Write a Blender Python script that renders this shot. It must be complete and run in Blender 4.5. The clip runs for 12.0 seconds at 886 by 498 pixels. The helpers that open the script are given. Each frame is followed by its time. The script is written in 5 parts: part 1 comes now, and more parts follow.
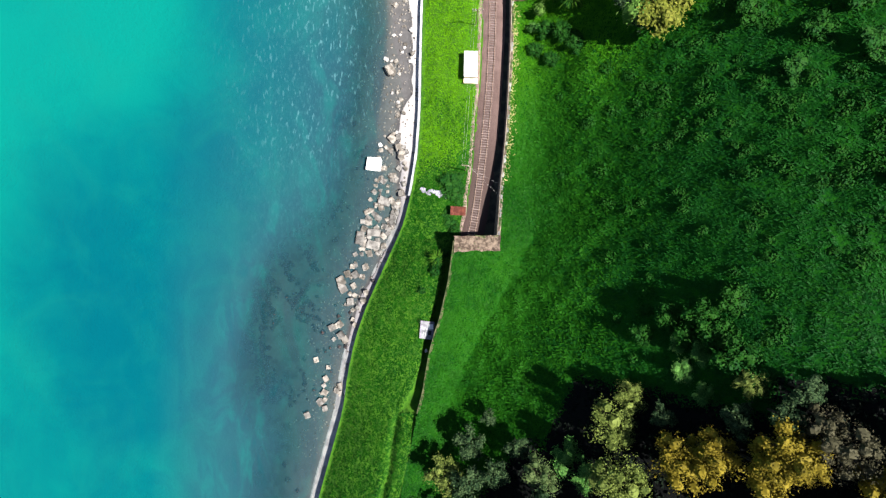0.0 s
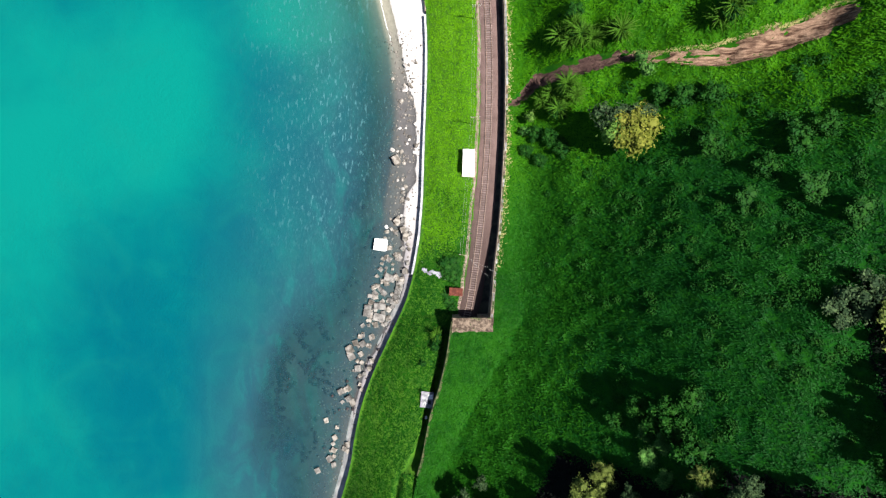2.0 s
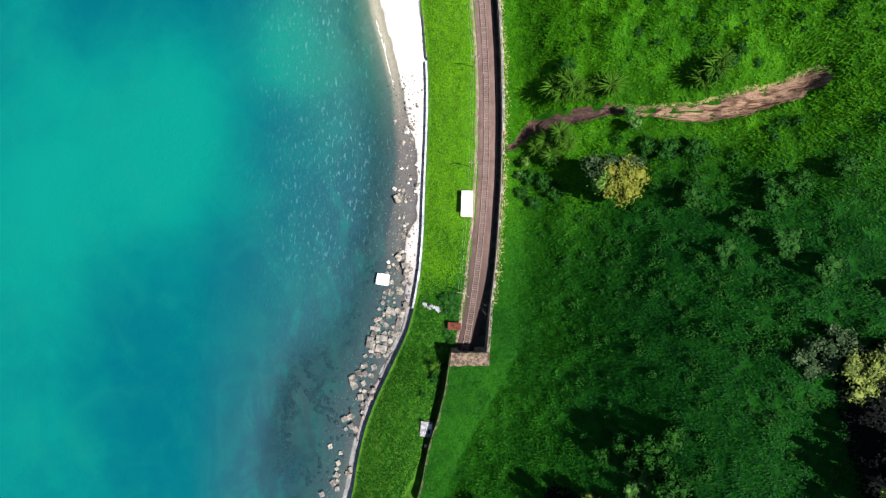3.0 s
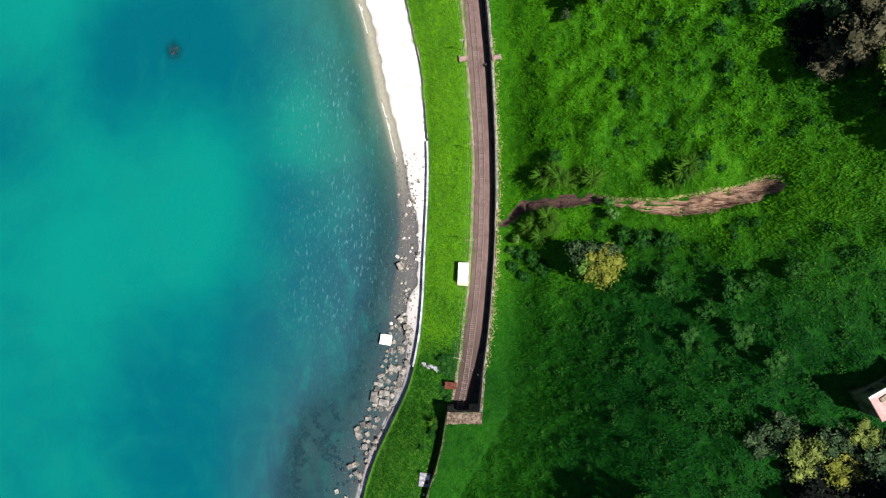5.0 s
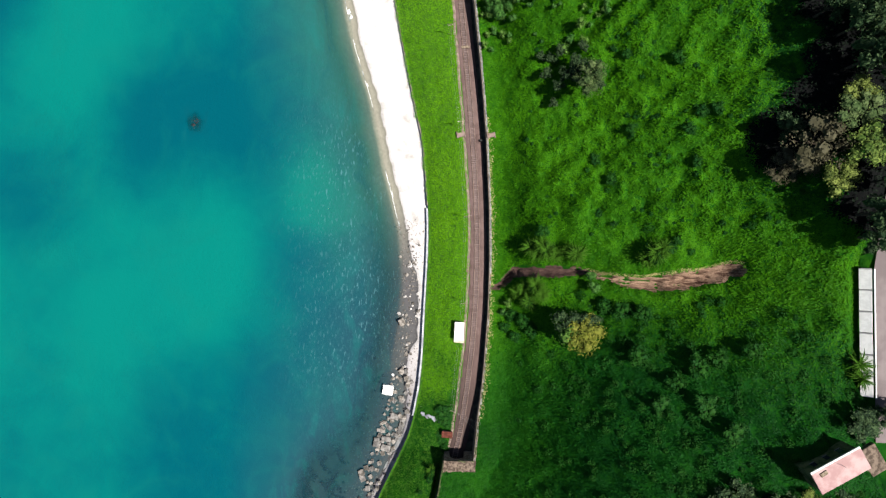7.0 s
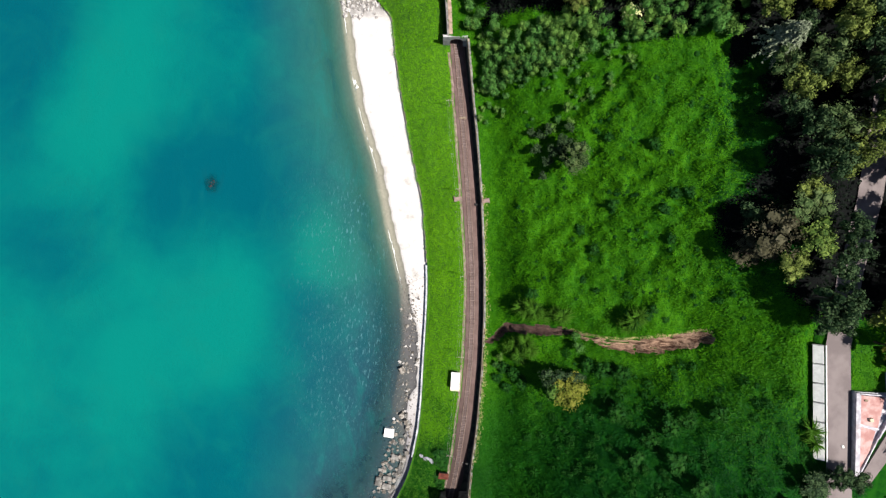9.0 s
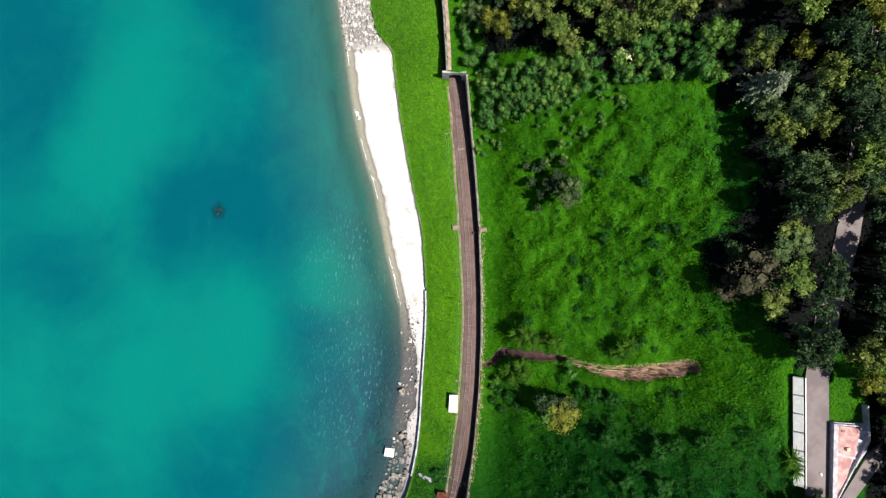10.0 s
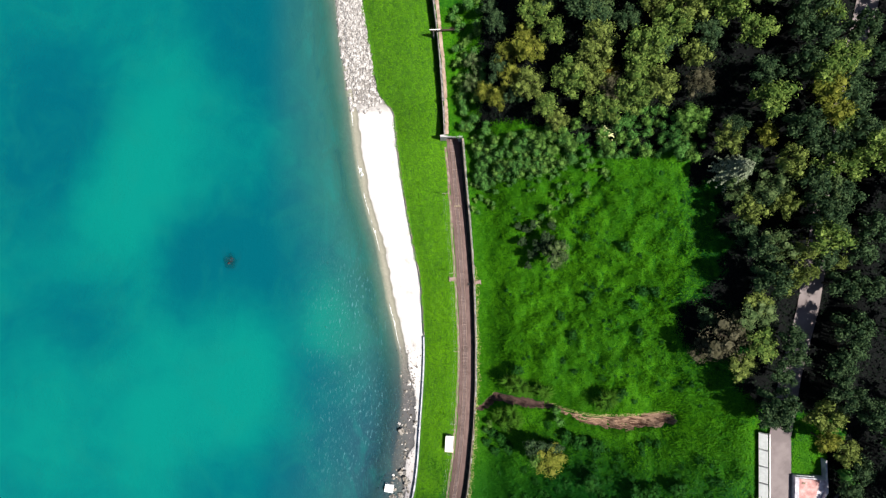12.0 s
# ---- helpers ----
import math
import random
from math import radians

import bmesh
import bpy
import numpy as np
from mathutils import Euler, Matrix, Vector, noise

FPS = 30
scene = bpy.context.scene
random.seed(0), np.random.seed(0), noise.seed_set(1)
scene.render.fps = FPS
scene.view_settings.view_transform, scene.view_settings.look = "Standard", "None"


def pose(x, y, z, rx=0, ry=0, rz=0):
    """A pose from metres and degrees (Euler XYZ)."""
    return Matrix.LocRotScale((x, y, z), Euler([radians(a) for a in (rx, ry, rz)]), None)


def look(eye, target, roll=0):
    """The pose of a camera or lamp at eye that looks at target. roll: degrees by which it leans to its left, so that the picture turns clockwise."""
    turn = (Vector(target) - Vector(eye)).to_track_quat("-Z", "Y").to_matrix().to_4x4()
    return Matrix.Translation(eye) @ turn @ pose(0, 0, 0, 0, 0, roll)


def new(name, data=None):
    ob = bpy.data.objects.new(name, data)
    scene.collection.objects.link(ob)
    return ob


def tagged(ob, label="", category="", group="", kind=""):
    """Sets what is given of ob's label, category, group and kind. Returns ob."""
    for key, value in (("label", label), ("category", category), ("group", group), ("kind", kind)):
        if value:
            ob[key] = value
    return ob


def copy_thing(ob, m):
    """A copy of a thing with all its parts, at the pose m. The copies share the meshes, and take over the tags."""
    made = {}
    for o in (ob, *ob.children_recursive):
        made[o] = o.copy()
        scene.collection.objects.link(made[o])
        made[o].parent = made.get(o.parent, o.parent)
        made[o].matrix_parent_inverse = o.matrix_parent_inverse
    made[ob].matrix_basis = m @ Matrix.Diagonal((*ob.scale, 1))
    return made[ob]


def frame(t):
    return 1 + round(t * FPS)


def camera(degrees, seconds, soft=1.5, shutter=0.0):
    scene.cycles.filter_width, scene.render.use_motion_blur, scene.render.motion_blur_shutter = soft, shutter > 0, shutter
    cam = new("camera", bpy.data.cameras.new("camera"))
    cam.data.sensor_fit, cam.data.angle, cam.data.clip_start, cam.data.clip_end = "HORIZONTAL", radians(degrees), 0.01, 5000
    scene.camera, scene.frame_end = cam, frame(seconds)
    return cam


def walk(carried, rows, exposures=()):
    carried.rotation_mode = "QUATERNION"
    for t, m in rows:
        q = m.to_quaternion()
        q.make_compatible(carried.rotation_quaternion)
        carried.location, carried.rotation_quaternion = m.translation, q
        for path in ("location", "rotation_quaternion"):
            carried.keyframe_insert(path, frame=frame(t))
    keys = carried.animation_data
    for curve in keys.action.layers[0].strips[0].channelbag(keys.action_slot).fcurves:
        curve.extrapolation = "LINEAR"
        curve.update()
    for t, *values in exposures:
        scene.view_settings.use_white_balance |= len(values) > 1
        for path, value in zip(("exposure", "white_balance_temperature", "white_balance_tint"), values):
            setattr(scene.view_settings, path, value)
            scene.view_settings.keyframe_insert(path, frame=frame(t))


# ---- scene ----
cam = camera(85.0, 12.0, soft=1.3)
# seconds, x, y, z, then the small turns about x, y and z of a camera that looks straight down
ROWS = [
    (0.0, -0.172, 0.737, 128.297, -0.345, 0.240, -0.912),
    (1.0, -0.337, 11.101, 135.146, -0.213, 0.082, -0.609),
    (2.0, -0.349, 21.536, 142.089, -0.118, -0.015, -0.326),
    (3.0, -0.233, 32.026, 149.101, -0.055, -0.061, -0.063),
    (4.0, -0.018, 42.557, 156.161, -0.017, -0.067, 0.180),
    (5.0, 0.271, 53.114, 163.248, 0.004, -0.046, 0.405),
    (6.0, 0.607, 63.682, 170.337, 0.013, -0.007, 0.612),
    (7.0, 0.962, 74.247, 177.408, 0.017, 0.038, 0.801),
    (8.0, 1.309, 84.794, 184.439, 0.024, 0.078, 0.973),
    (9.0, 1.623, 95.307, 191.406, 0.038, 0.103, 1.128),
    (10.0, 1.875, 105.773, 198.288, 0.068, 0.101, 1.267),
    (11.0, 2.039, 116.177, 205.063, 0.119, 0.060, 1.390),
    (12.0, 2.089, 126.503, 211.708, 0.199, -0.029, 1.498),
]
walk(cam, [(t, pose(x, y, z, rx, ry, rz)) for t, x, y, z, rx, ry, rz in ROWS], exposures=[(0.0, 1.27), (2.5, 1.01), (5.5, 0.76), (7.0, 0.67), (9.5, 0.65), (12.0, 0.77)])

# ---- light ----
SUN_EL, SUN_AZ = 61.0, 106.0          # degrees; azimuth clockwise from +y
sun = new("sun", bpy.data.lights.new("sun", "SUN"))
sun.data.energy, sun.data.angle, sun.data.color = 5.0, radians(0.53), (1.0, 0.95, 0.86)
sx, sy, sz = (math.sin(radians(SUN_AZ)) * math.cos(radians(SUN_EL)), math.cos(radians(SUN_AZ)) * math.cos(radians(SUN_EL)), math.sin(radians(SUN_EL)))
sun.matrix_world = look((400 * sx, 400 * sy, 400 * sz), (0, 0, 0))
world = bpy.data.worlds.new("sky")
scene.world = world
world.use_nodes = True
sky = world.node_tree.nodes.new("ShaderNodeTexSky")
sky.sky_type, sky.sun_disc = "NISHITA", False
sky.sun_elevation, sky.sun_rotation = radians(SUN_EL), radians(SUN_AZ)
world.node_tree.nodes["Background"].inputs["Strength"].default_value = 0.042
world.node_tree.links.new(sky.outputs[0], world.node_tree.nodes["Background"].inputs["Color"])


# ---- materials ----
class Mat:
    """A node material with short ways to make noise, ramps and mixes."""

    def __init__(self, name, rough=0.8, metal=0.0, spec=0.3):
        self.m = bpy.data.materials.new(name)
        self.m.use_nodes = True
        self.t = self.m.node_tree
        self.b = self.t.nodes["Principled BSDF"]
        self.b.inputs["Roughness"].default_value = rough
        self.b.inputs["Metallic"].default_value = metal
        self.b.inputs["Specular IOR Level"].default_value = spec
        self.geo = self.t.nodes.new("ShaderNodeNewGeometry")

    def node(self, kind, **sockets):
        n = self.t.nodes.new(kind)
        for k, v in sockets.items():
            self.put(v, n.inputs[k.replace("_", " ")])
        return n

    def put(self, v, socket):
        if isinstance(v, bpy.types.NodeSocket):
            self.t.links.new(v, socket)
        else:
            socket.default_value = v

    def noise(self, scale, detail=3.0, rough=0.55, at=None, distort=0.0):
        return self.node("ShaderNodeTexNoise", Vector=at or self.geo.outputs["Position"], Scale=scale, Detail=detail, Roughness=rough, Distortion=distort).outputs["Fac"]

    def ramp(self, fac, lo, hi, out_lo=0.0, out_hi=1.0, smooth=True):
        n = self.t.nodes.new("ShaderNodeMapRange")
        n.interpolation_type = "SMOOTHSTEP" if smooth else "LINEAR"
        for k, v in (("Value", fac), ("From Min", lo), ("From Max", hi), ("To Min", out_lo), ("To Max", out_hi)):
            self.put(v, n.inputs[k])
        return n.outputs["Result"]

    def mix(self, fac, a, b, blend="MIX"):
        n = self.t.nodes.new("ShaderNodeMix")
        n.data_type, n.blend_type = "RGBA", blend
        for k, v in ((0, fac), (6, a), (7, b)):
            if isinstance(v, tuple):
                v = (*v, 1.0)[:4]
            self.put(v, n.inputs[k])
        return n.outputs[2]

    def math(self, op, a, b=0.0):
        n = self.t.nodes.new("ShaderNodeMath")
        n.operation = op
        self.put(a, n.inputs[0])
        self.put(b, n.inputs[1])
        return n.outputs[0]

    def axis(self, k):
        n = self.t.nodes.new("ShaderNodeSeparateXYZ")
        self.put(self.geo.outputs["Position"], n.inputs[0])
        return n.outputs[k]

    def random(self):
        return self.node("ShaderNodeObjectInfo").outputs["Random"]

    def island(self):
        return self.geo.outputs["Random Per Island"]

    def color(self, c):
        self.put((*c, 1.0) if isinstance(c, tuple) else c, self.b.inputs["Base Color"])
        return self

    def bump(self, height, strength=0.5, distance=0.05):
        n = self.node("ShaderNodeBump", Height=height, Strength=strength, Distance=distance)
        self.t.links.new(n.outputs[0], self.b.inputs["Normal"])
        return self

    def thin(self, color, share=0.35):
        """Leaves let part of the light through."""
        tr = self.node("ShaderNodeBsdfTranslucent", Color=color)
        mx = self.node("ShaderNodeMixShader", Fac=share)
        self.t.links.new(self.b.outputs[0], mx.inputs[1])
        self.t.links.new(tr.outputs[0], mx.inputs[2])
        self.t.links.new(mx.outputs[0], self.t.nodes["Material Output"].inputs["Surface"])
        return self


def speckled(name, dark, light, scale=2.0, fine=12.0, rough=0.85, vary=0.0, bump=0.5, distance=0.05, stain=None):
    """A mineral or painted surface: coarse patches, fine grain, optional stains, and a shade for each piece."""
    k = Mat(name, rough)
    a = k.ramp(k.noise(scale, 4), 0.35, 0.65)
    b = k.noise(fine, 3, 0.7)
    c = k.mix(k.ramp(k.math("ADD", k.math("MULTIPLY", a, 0.55), k.math("MULTIPLY", b, 0.6)), 0.2, 0.95), dark, light)
    if stain:
        c = k.mix(k.ramp(k.noise(scale * 0.45, 5, 0.65), 0.56, 0.72, 0, 0.7), c, stain)
    if vary:
        c = k.mix(vary, c, k.mix(k.random(), (0.15, 0.15, 0.15), (1.0, 1.0, 1.0)), "MULTIPLY")
    k.color(c).bump(b, bump, distance)
    return k.m


def leafy(name, deep, mid, bright, patch=0.05, share=0.3, tone=0.7, rough=0.6, lush=None):
    """Foliage: broad patches of tone, one tone a leaf, light that comes through."""
    k = Mat(name, rough, spec=0.06)
    n = k.ramp(k.math("ADD", k.math("MULTIPLY", k.noise(patch, 4, 0.6), 0.6), k.math("MULTIPLY", k.noise(patch * 9, 3, 0.6), 0.4)), 0.38, 0.62)
    i = k.island()
    c = k.mix(n, deep, mid)
    c = k.mix(k.ramp(i, 0.35, 1.0, 0, tone), c, bright)
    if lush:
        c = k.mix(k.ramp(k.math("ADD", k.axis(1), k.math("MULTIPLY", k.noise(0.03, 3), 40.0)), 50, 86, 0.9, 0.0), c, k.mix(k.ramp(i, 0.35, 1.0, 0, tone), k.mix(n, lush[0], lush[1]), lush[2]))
    k.color(c).thin(c, share)
    return k.m


M = {}
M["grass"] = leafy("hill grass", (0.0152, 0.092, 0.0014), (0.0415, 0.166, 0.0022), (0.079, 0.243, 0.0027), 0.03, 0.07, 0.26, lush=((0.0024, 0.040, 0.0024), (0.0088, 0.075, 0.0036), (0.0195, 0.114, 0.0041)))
M["bracken"] = leafy("bracken", (0.0027, 0.0411, 0.006), (0.0068, 0.0657, 0.0068), (0.0154, 0.0902, 0.0077), 0.05, 0.06, 0.22)
M["leaf_scrub"] = leafy("scrub leaves", (0.0041, 0.0408, 0.0054), (0.0102, 0.068, 0.0068), (0.0272, 0.102, 0.0095), 0.1, 0.08, 0.45)
M["meadow"] = leafy("shelf grass", (0.061, 0.204, 0.0028), (0.094, 0.262, 0.0037), (0.136, 0.325, 0.0046), 0.06, 0.15, 0.28, lush=((0.0552, 0.184, 0.0028), (0.0846, 0.2438, 0.0037), (0.1242, 0.3036, 0.0046)))
M["turf"] = speckled("turf", (0.021, 0.0875, 0.0021), (0.0455, 0.14, 0.0035), 0.5, 4.0, 0.9, bump=0.8, distance=0.2)
M["leaf_green"] = leafy("green leaves", (0.034, 0.070, 0.014), (0.082, 0.140, 0.027), (0.22, 0.30, 0.066), 0.16, 0.1, 0.75)
M["leaf_dark"] = leafy("dark leaves", (0.0095, 0.025, 0.010), (0.023, 0.050, 0.021), (0.082, 0.135, 0.055), 0.16, 0.1, 0.7)
# Near-black leaves: the shade of the wood's gaps is put into their colour.
M["leaf_shade"] = leafy("undergrowth leaves darkened for shade", (0.002, 0.005, 0.0035), (0.004, 0.009, 0.005), (0.009, 0.017, 0.009), 0.2, 0.08)
M["leaf_olive"] = leafy("olive leaves", (0.044, 0.068, 0.015), (0.096, 0.130, 0.028), (0.22, 0.275, 0.065), 0.16, 0.1, 0.75)
M["leaf_gold"] = leafy("golden leaves", (0.0722, 0.0929, 0.0124), (0.129, 0.1496, 0.0206), (0.227, 0.2322, 0.0413), 0.2, 0.12, 0.7)
M["leaf_grey"] = leafy("grey green leaves", (0.036, 0.068, 0.022), (0.068, 0.110, 0.038), (0.150, 0.20, 0.078), 0.2, 0.08, 0.65)
M["leaf_brown"] = leafy("russet leaves", (0.0361, 0.0347, 0.0187), (0.0635, 0.0606, 0.0347), (0.1118, 0.1046, 0.0649), 0.2, 0.08, 0.7)
M["leaf_shrub"] = leafy("shrub leaves", (0.0227, 0.0887, 0.0183), (0.0477, 0.142, 0.0273), (0.1308, 0.2844, 0.0626), 0.16, 0.08, 0.7)
M["leaf_teal"] = leafy("deep green leaves", (0.0388, 0.1024, 0.0183), (0.075, 0.1651, 0.0273), (0.1707, 0.3071, 0.0626), 0.16, 0.08, 0.7)
M["leaf_low"] = leafy("bush leaves", (0.005, 0.0437, 0.0067), (0.0118, 0.0655, 0.0075), (0.0302, 0.1008, 0.0109), 0.12, 0.08, 0.4)
M["leaf_silver"] = leafy("silvery needles", (0.10, 0.13, 0.085), (0.175, 0.21, 0.135), (0.33, 0.37, 0.255), 0.3, 0.08)
M["leaf_amber"] = leafy("amber leaves", (0.0838, 0.0686, 0.0077), (0.1675, 0.1333, 0.0137), (0.2742, 0.2133, 0.0282), 0.2, 0.12, 0.7)
M["leaf_yucca"] = leafy("sword leaves", (0.010, 0.048, 0.004), (0.036, 0.115, 0.009), (0.12, 0.25, 0.025), 1.6, 0.06, 0.8)
M["blossom"] = speckled("cream blossom", (0.5, 0.5, 0.2), (0.8, 0.78, 0.45), 6, 20)
M["bark"] = speckled("bark", (0.025, 0.018, 0.012), (0.075, 0.058, 0.042), 3, 18, 0.9, bump=0.9)
M["concrete"] = speckled("concrete", (0.117, 0.1092, 0.1053), (0.312, 0.2964, 0.2847), 0.7, 9, 0.85, 0.5, stain=(0.0858, 0.078, 0.0702))
M["pale_concrete"] = speckled("pale concrete", (0.294, 0.294, 0.308), (0.504, 0.504, 0.504), 0.5, 6, 0.85, 0.2, stain=(0.175, 0.175, 0.196))
M["sea_concrete"] = speckled("tidal concrete", (0.26, 0.27, 0.31), (0.52, 0.53, 0.57), 0.4, 5, 0.85, 0.2, stain=(0.14, 0.15, 0.18))
M["slope_concrete"] = speckled("wet slope concrete", (0.19, 0.19, 0.235), (0.41, 0.41, 0.48), 0.4, 5, 0.85, 0.2, stain=(0.11, 0.11, 0.14))
M["stone"] = speckled("rubble stone", (0.16, 0.12, 0.09), (0.42, 0.36, 0.29), 1.2, 8, 0.9, 0.5, bump=0.8)
M["coping"] = speckled("coping stone", (0.19, 0.185, 0.19), (0.42, 0.415, 0.43), 1.0, 7, 0.9, 0.6, bump=0.8, stain=(0.13, 0.11, 0.07))
M["boulder"] = speckled("boulder", (0.13, 0.115, 0.10), (0.41, 0.375, 0.345), 0.8, 6, 0.9, 0.55, bump=0.9, stain=(0.09, 0.08, 0.065))
M["pale_boulder"] = speckled("pale boulder", (0.3123, 0.2878, 0.2781), (0.7026, 0.6733, 0.6635), 0.8, 6, 0.9, 0.5, bump=0.9, stain=(0.1952, 0.1756, 0.161))
M["tarred_wood"] = speckled("tarred wood", (0.025, 0.018, 0.013), (0.075, 0.055, 0.04), 2, 16, 0.85)
M["sleeper"] = speckled("sleeper", (0.136, 0.0986, 0.0952), (0.2448, 0.1938, 0.187), 3, 20, 0.85, 0.5)
M["rail"] = speckled("rail steel", (0.16, 0.09, 0.06), (0.34, 0.24, 0.2), 4, 30, 0.45)


def earth_material():
    """Reddish soil washed into runnels that follow the gully."""
    k = Mat("bare earth", 0.95, spec=0.1)
    at = k.node("ShaderNodeMapping", Vector=k.geo.outputs["Position"])
    at.inputs["Scale"].default_value = (0.22, 1.5, 0.6)
    run = k.noise(1.0, 5, 0.65, at=at.outputs[0], distort=0.6)
    fine = k.noise(3.0, 4, 0.7)
    c = k.mix(k.ramp(run, 0.36, 0.62), (0.06, 0.028, 0.020), (0.45, 0.30, 0.215))
    c = k.mix(k.ramp(fine, 0.35, 0.7, 0, 0.5), c, (0.17, 0.10, 0.07))
    c = k.mix(k.ramp(k.noise(0.2, 4, 0.6), 0.52, 0.66, 0, 0.45), c, (0.06, 0.03, 0.022))
    # Violet soil of the lower gully, with its shade put into the colour.
    c = k.mix(k.ramp(k.math("ADD", k.axis(0), k.math("MULTIPLY", k.noise(0.25, 4), 14.0)), 46, 62, 0.92, 0.0), c, k.mix(run, (0.032, 0.018, 0.019), (0.15, 0.088, 0.080)))
    k.color(c).bump(k.math("ADD", run, k.math("MULTIPLY", fine, 0.3)), 1.0, 1.0)
    return k.m


M["earth"] = earth_material()
M["leaf_straw"] = leafy("dry grass blades", (0.24, 0.23, 0.08), (0.36, 0.33, 0.14), (0.48, 0.43, 0.22), 0.3, 0.1)
M["rubble"] = speckled("brown rubble", (0.06, 0.042, 0.032), (0.21, 0.16, 0.125), 1.1, 5, 0.95, bump=1.0, distance=0.15)
M["sand"] = speckled("sandy grit", (0.15, 0.10, 0.088), (0.28, 0.205, 0.185), 0.6, 6, 0.95, bump=0.7)
M["path_sand"] = speckled("trodden sand", (0.24, 0.165, 0.125), (0.40, 0.30, 0.24), 0.5, 6, 0.95, bump=0.7)
# Gutter silt with the retaining wall's shade put into its colour.
M["gutter_shade"] = speckled("gutter silt with wall shade", (0.012, 0.014, 0.012), (0.050, 0.052, 0.036), 0.5, 5, 0.8, bump=0.7)
M["mossy"] = speckled("mossy stone", (0.018, 0.040, 0.008), (0.10, 0.105, 0.05), 0.6, 5, 0.95, bump=0.8)
M["white_roof"] = speckled("white roof sheet", (0.72, 0.72, 0.71), (0.84, 0.84, 0.83), 1, 12, 0.6)
M["plaster"] = speckled("cream plaster", (0.48, 0.42, 0.30), (0.66, 0.60, 0.46), 1.5, 14, 0.9)
M["grey_sheet"] = speckled("grey sheet", (0.2016, 0.2016, 0.2376), (0.36, 0.36, 0.4032), 1.5, 10, 0.7, 0.4)
M["red_sheet"] = speckled("rusty red sheet", (0.084, 0.0196, 0.0126), (0.168, 0.049, 0.0315), 1.2, 9, 0.8, 0.2)
M["terracotta"] = speckled("terracotta render", (0.34, 0.165, 0.155), (0.52, 0.345, 0.335), 0.35, 6, 0.85, stain=(0.52, 0.42, 0.41))
M["pink_roof"] = speckled("pale pink roof", (0.34, 0.20, 0.20), (0.48, 0.335, 0.33), 0.4, 6, 0.8, stain=(0.36, 0.20, 0.195))
M["asphalt"] = speckled("worn asphalt", (0.14, 0.115, 0.118), (0.205, 0.172, 0.174), 0.15, 8, 0.9, stain=(0.125, 0.102, 0.104))
M["lavender"] = speckled("faded whitewash", (0.36, 0.345, 0.40), (0.58, 0.56, 0.62), 0.8, 8, 0.8, 0.15, stain=(0.34, 0.27, 0.28))
M["dark"] = speckled("dark opening", (0.01, 0.01, 0.012), (0.03, 0.03, 0.03), 2, 9)
M["wood"] = speckled("weathered wood", (0.12, 0.09, 0.06), (0.30, 0.24, 0.18), 2, 16, 0.85)
M["wire"] = speckled("wire", (0.25, 0.25, 0.25), (0.4, 0.4, 0.4), 5, 20, 0.5)
M["glass"] = Mat("dark window glass", 0.08, spec=0.5).color((0.02, 0.025, 0.03)).m
M["rust"] = speckled("wet dark rock", (0.020, 0.020, 0.024), (0.062, 0.048, 0.050), 0.6, 5, 0.6)


def ballast_material():
    """Pinkish broken stone, browned by soot and oil towards the tunnel."""
    k = Mat("ballast", 0.95, spec=0.15)
    fine = k.noise(5.0, 3, 0.7)
    c = k.mix(k.ramp(k.math("ADD", k.math("MULTIPLY", k.noise(0.35, 4), 0.5), k.math("MULTIPLY", fine, 0.6)), 0.3, 0.8), (0.078, 0.050, 0.046), (0.180, 0.124, 0.117))
    soot = k.ramp(k.math("ADD", k.axis(1), k.math("MULTIPLY", k.noise(0.12, 4), 26.0)), 30, 64, 0.85, 0.0)
    c = k.mix(soot, c, k.mix(fine, (0.030, 0.021, 0.020), (0.085, 0.058, 0.054)))
    c = k.mix(k.ramp(k.noise(0.22, 4, 0.6), 0.55, 0.7, 0, 0.5), c, (0.06, 0.04, 0.036))
    k.color(c).bump(fine, 1.0, 0.08)
    return k.m


M["ballast"] = ballast_material()


def ground_material():
    """Turf, and where trees stand leaf litter darkened to near black for their shade."""
    k = Mat("turf and shade-dark litter", 0.95, spec=0.05)
    fine = k.noise(4.0, 3, 0.7)
    patch = k.ramp(k.noise(0.5, 4), 0.35, 0.65)
    # South ground is darker: shade among bracken stems put into its colour.
    north = k.ramp(k.math("ADD", k.axis(1), k.math("MULTIPLY", k.noise(0.05, 3), 24.0)), 44, 82)
    c = k.mix(north, k.mix(patch, (0.0028, 0.043, 0.0036), (0.0098, 0.076, 0.0048)), k.mix(patch, (0.008, 0.062, 0.004), (0.026, 0.115, 0.005)))
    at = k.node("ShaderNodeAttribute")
    at.attribute_name = "litter_shade"
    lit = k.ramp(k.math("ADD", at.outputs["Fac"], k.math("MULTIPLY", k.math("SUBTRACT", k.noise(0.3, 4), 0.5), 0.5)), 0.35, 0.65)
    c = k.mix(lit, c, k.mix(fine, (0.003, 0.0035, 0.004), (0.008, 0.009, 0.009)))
    k.color(c).bump(fine, 0.8, 0.2)
    return k.m


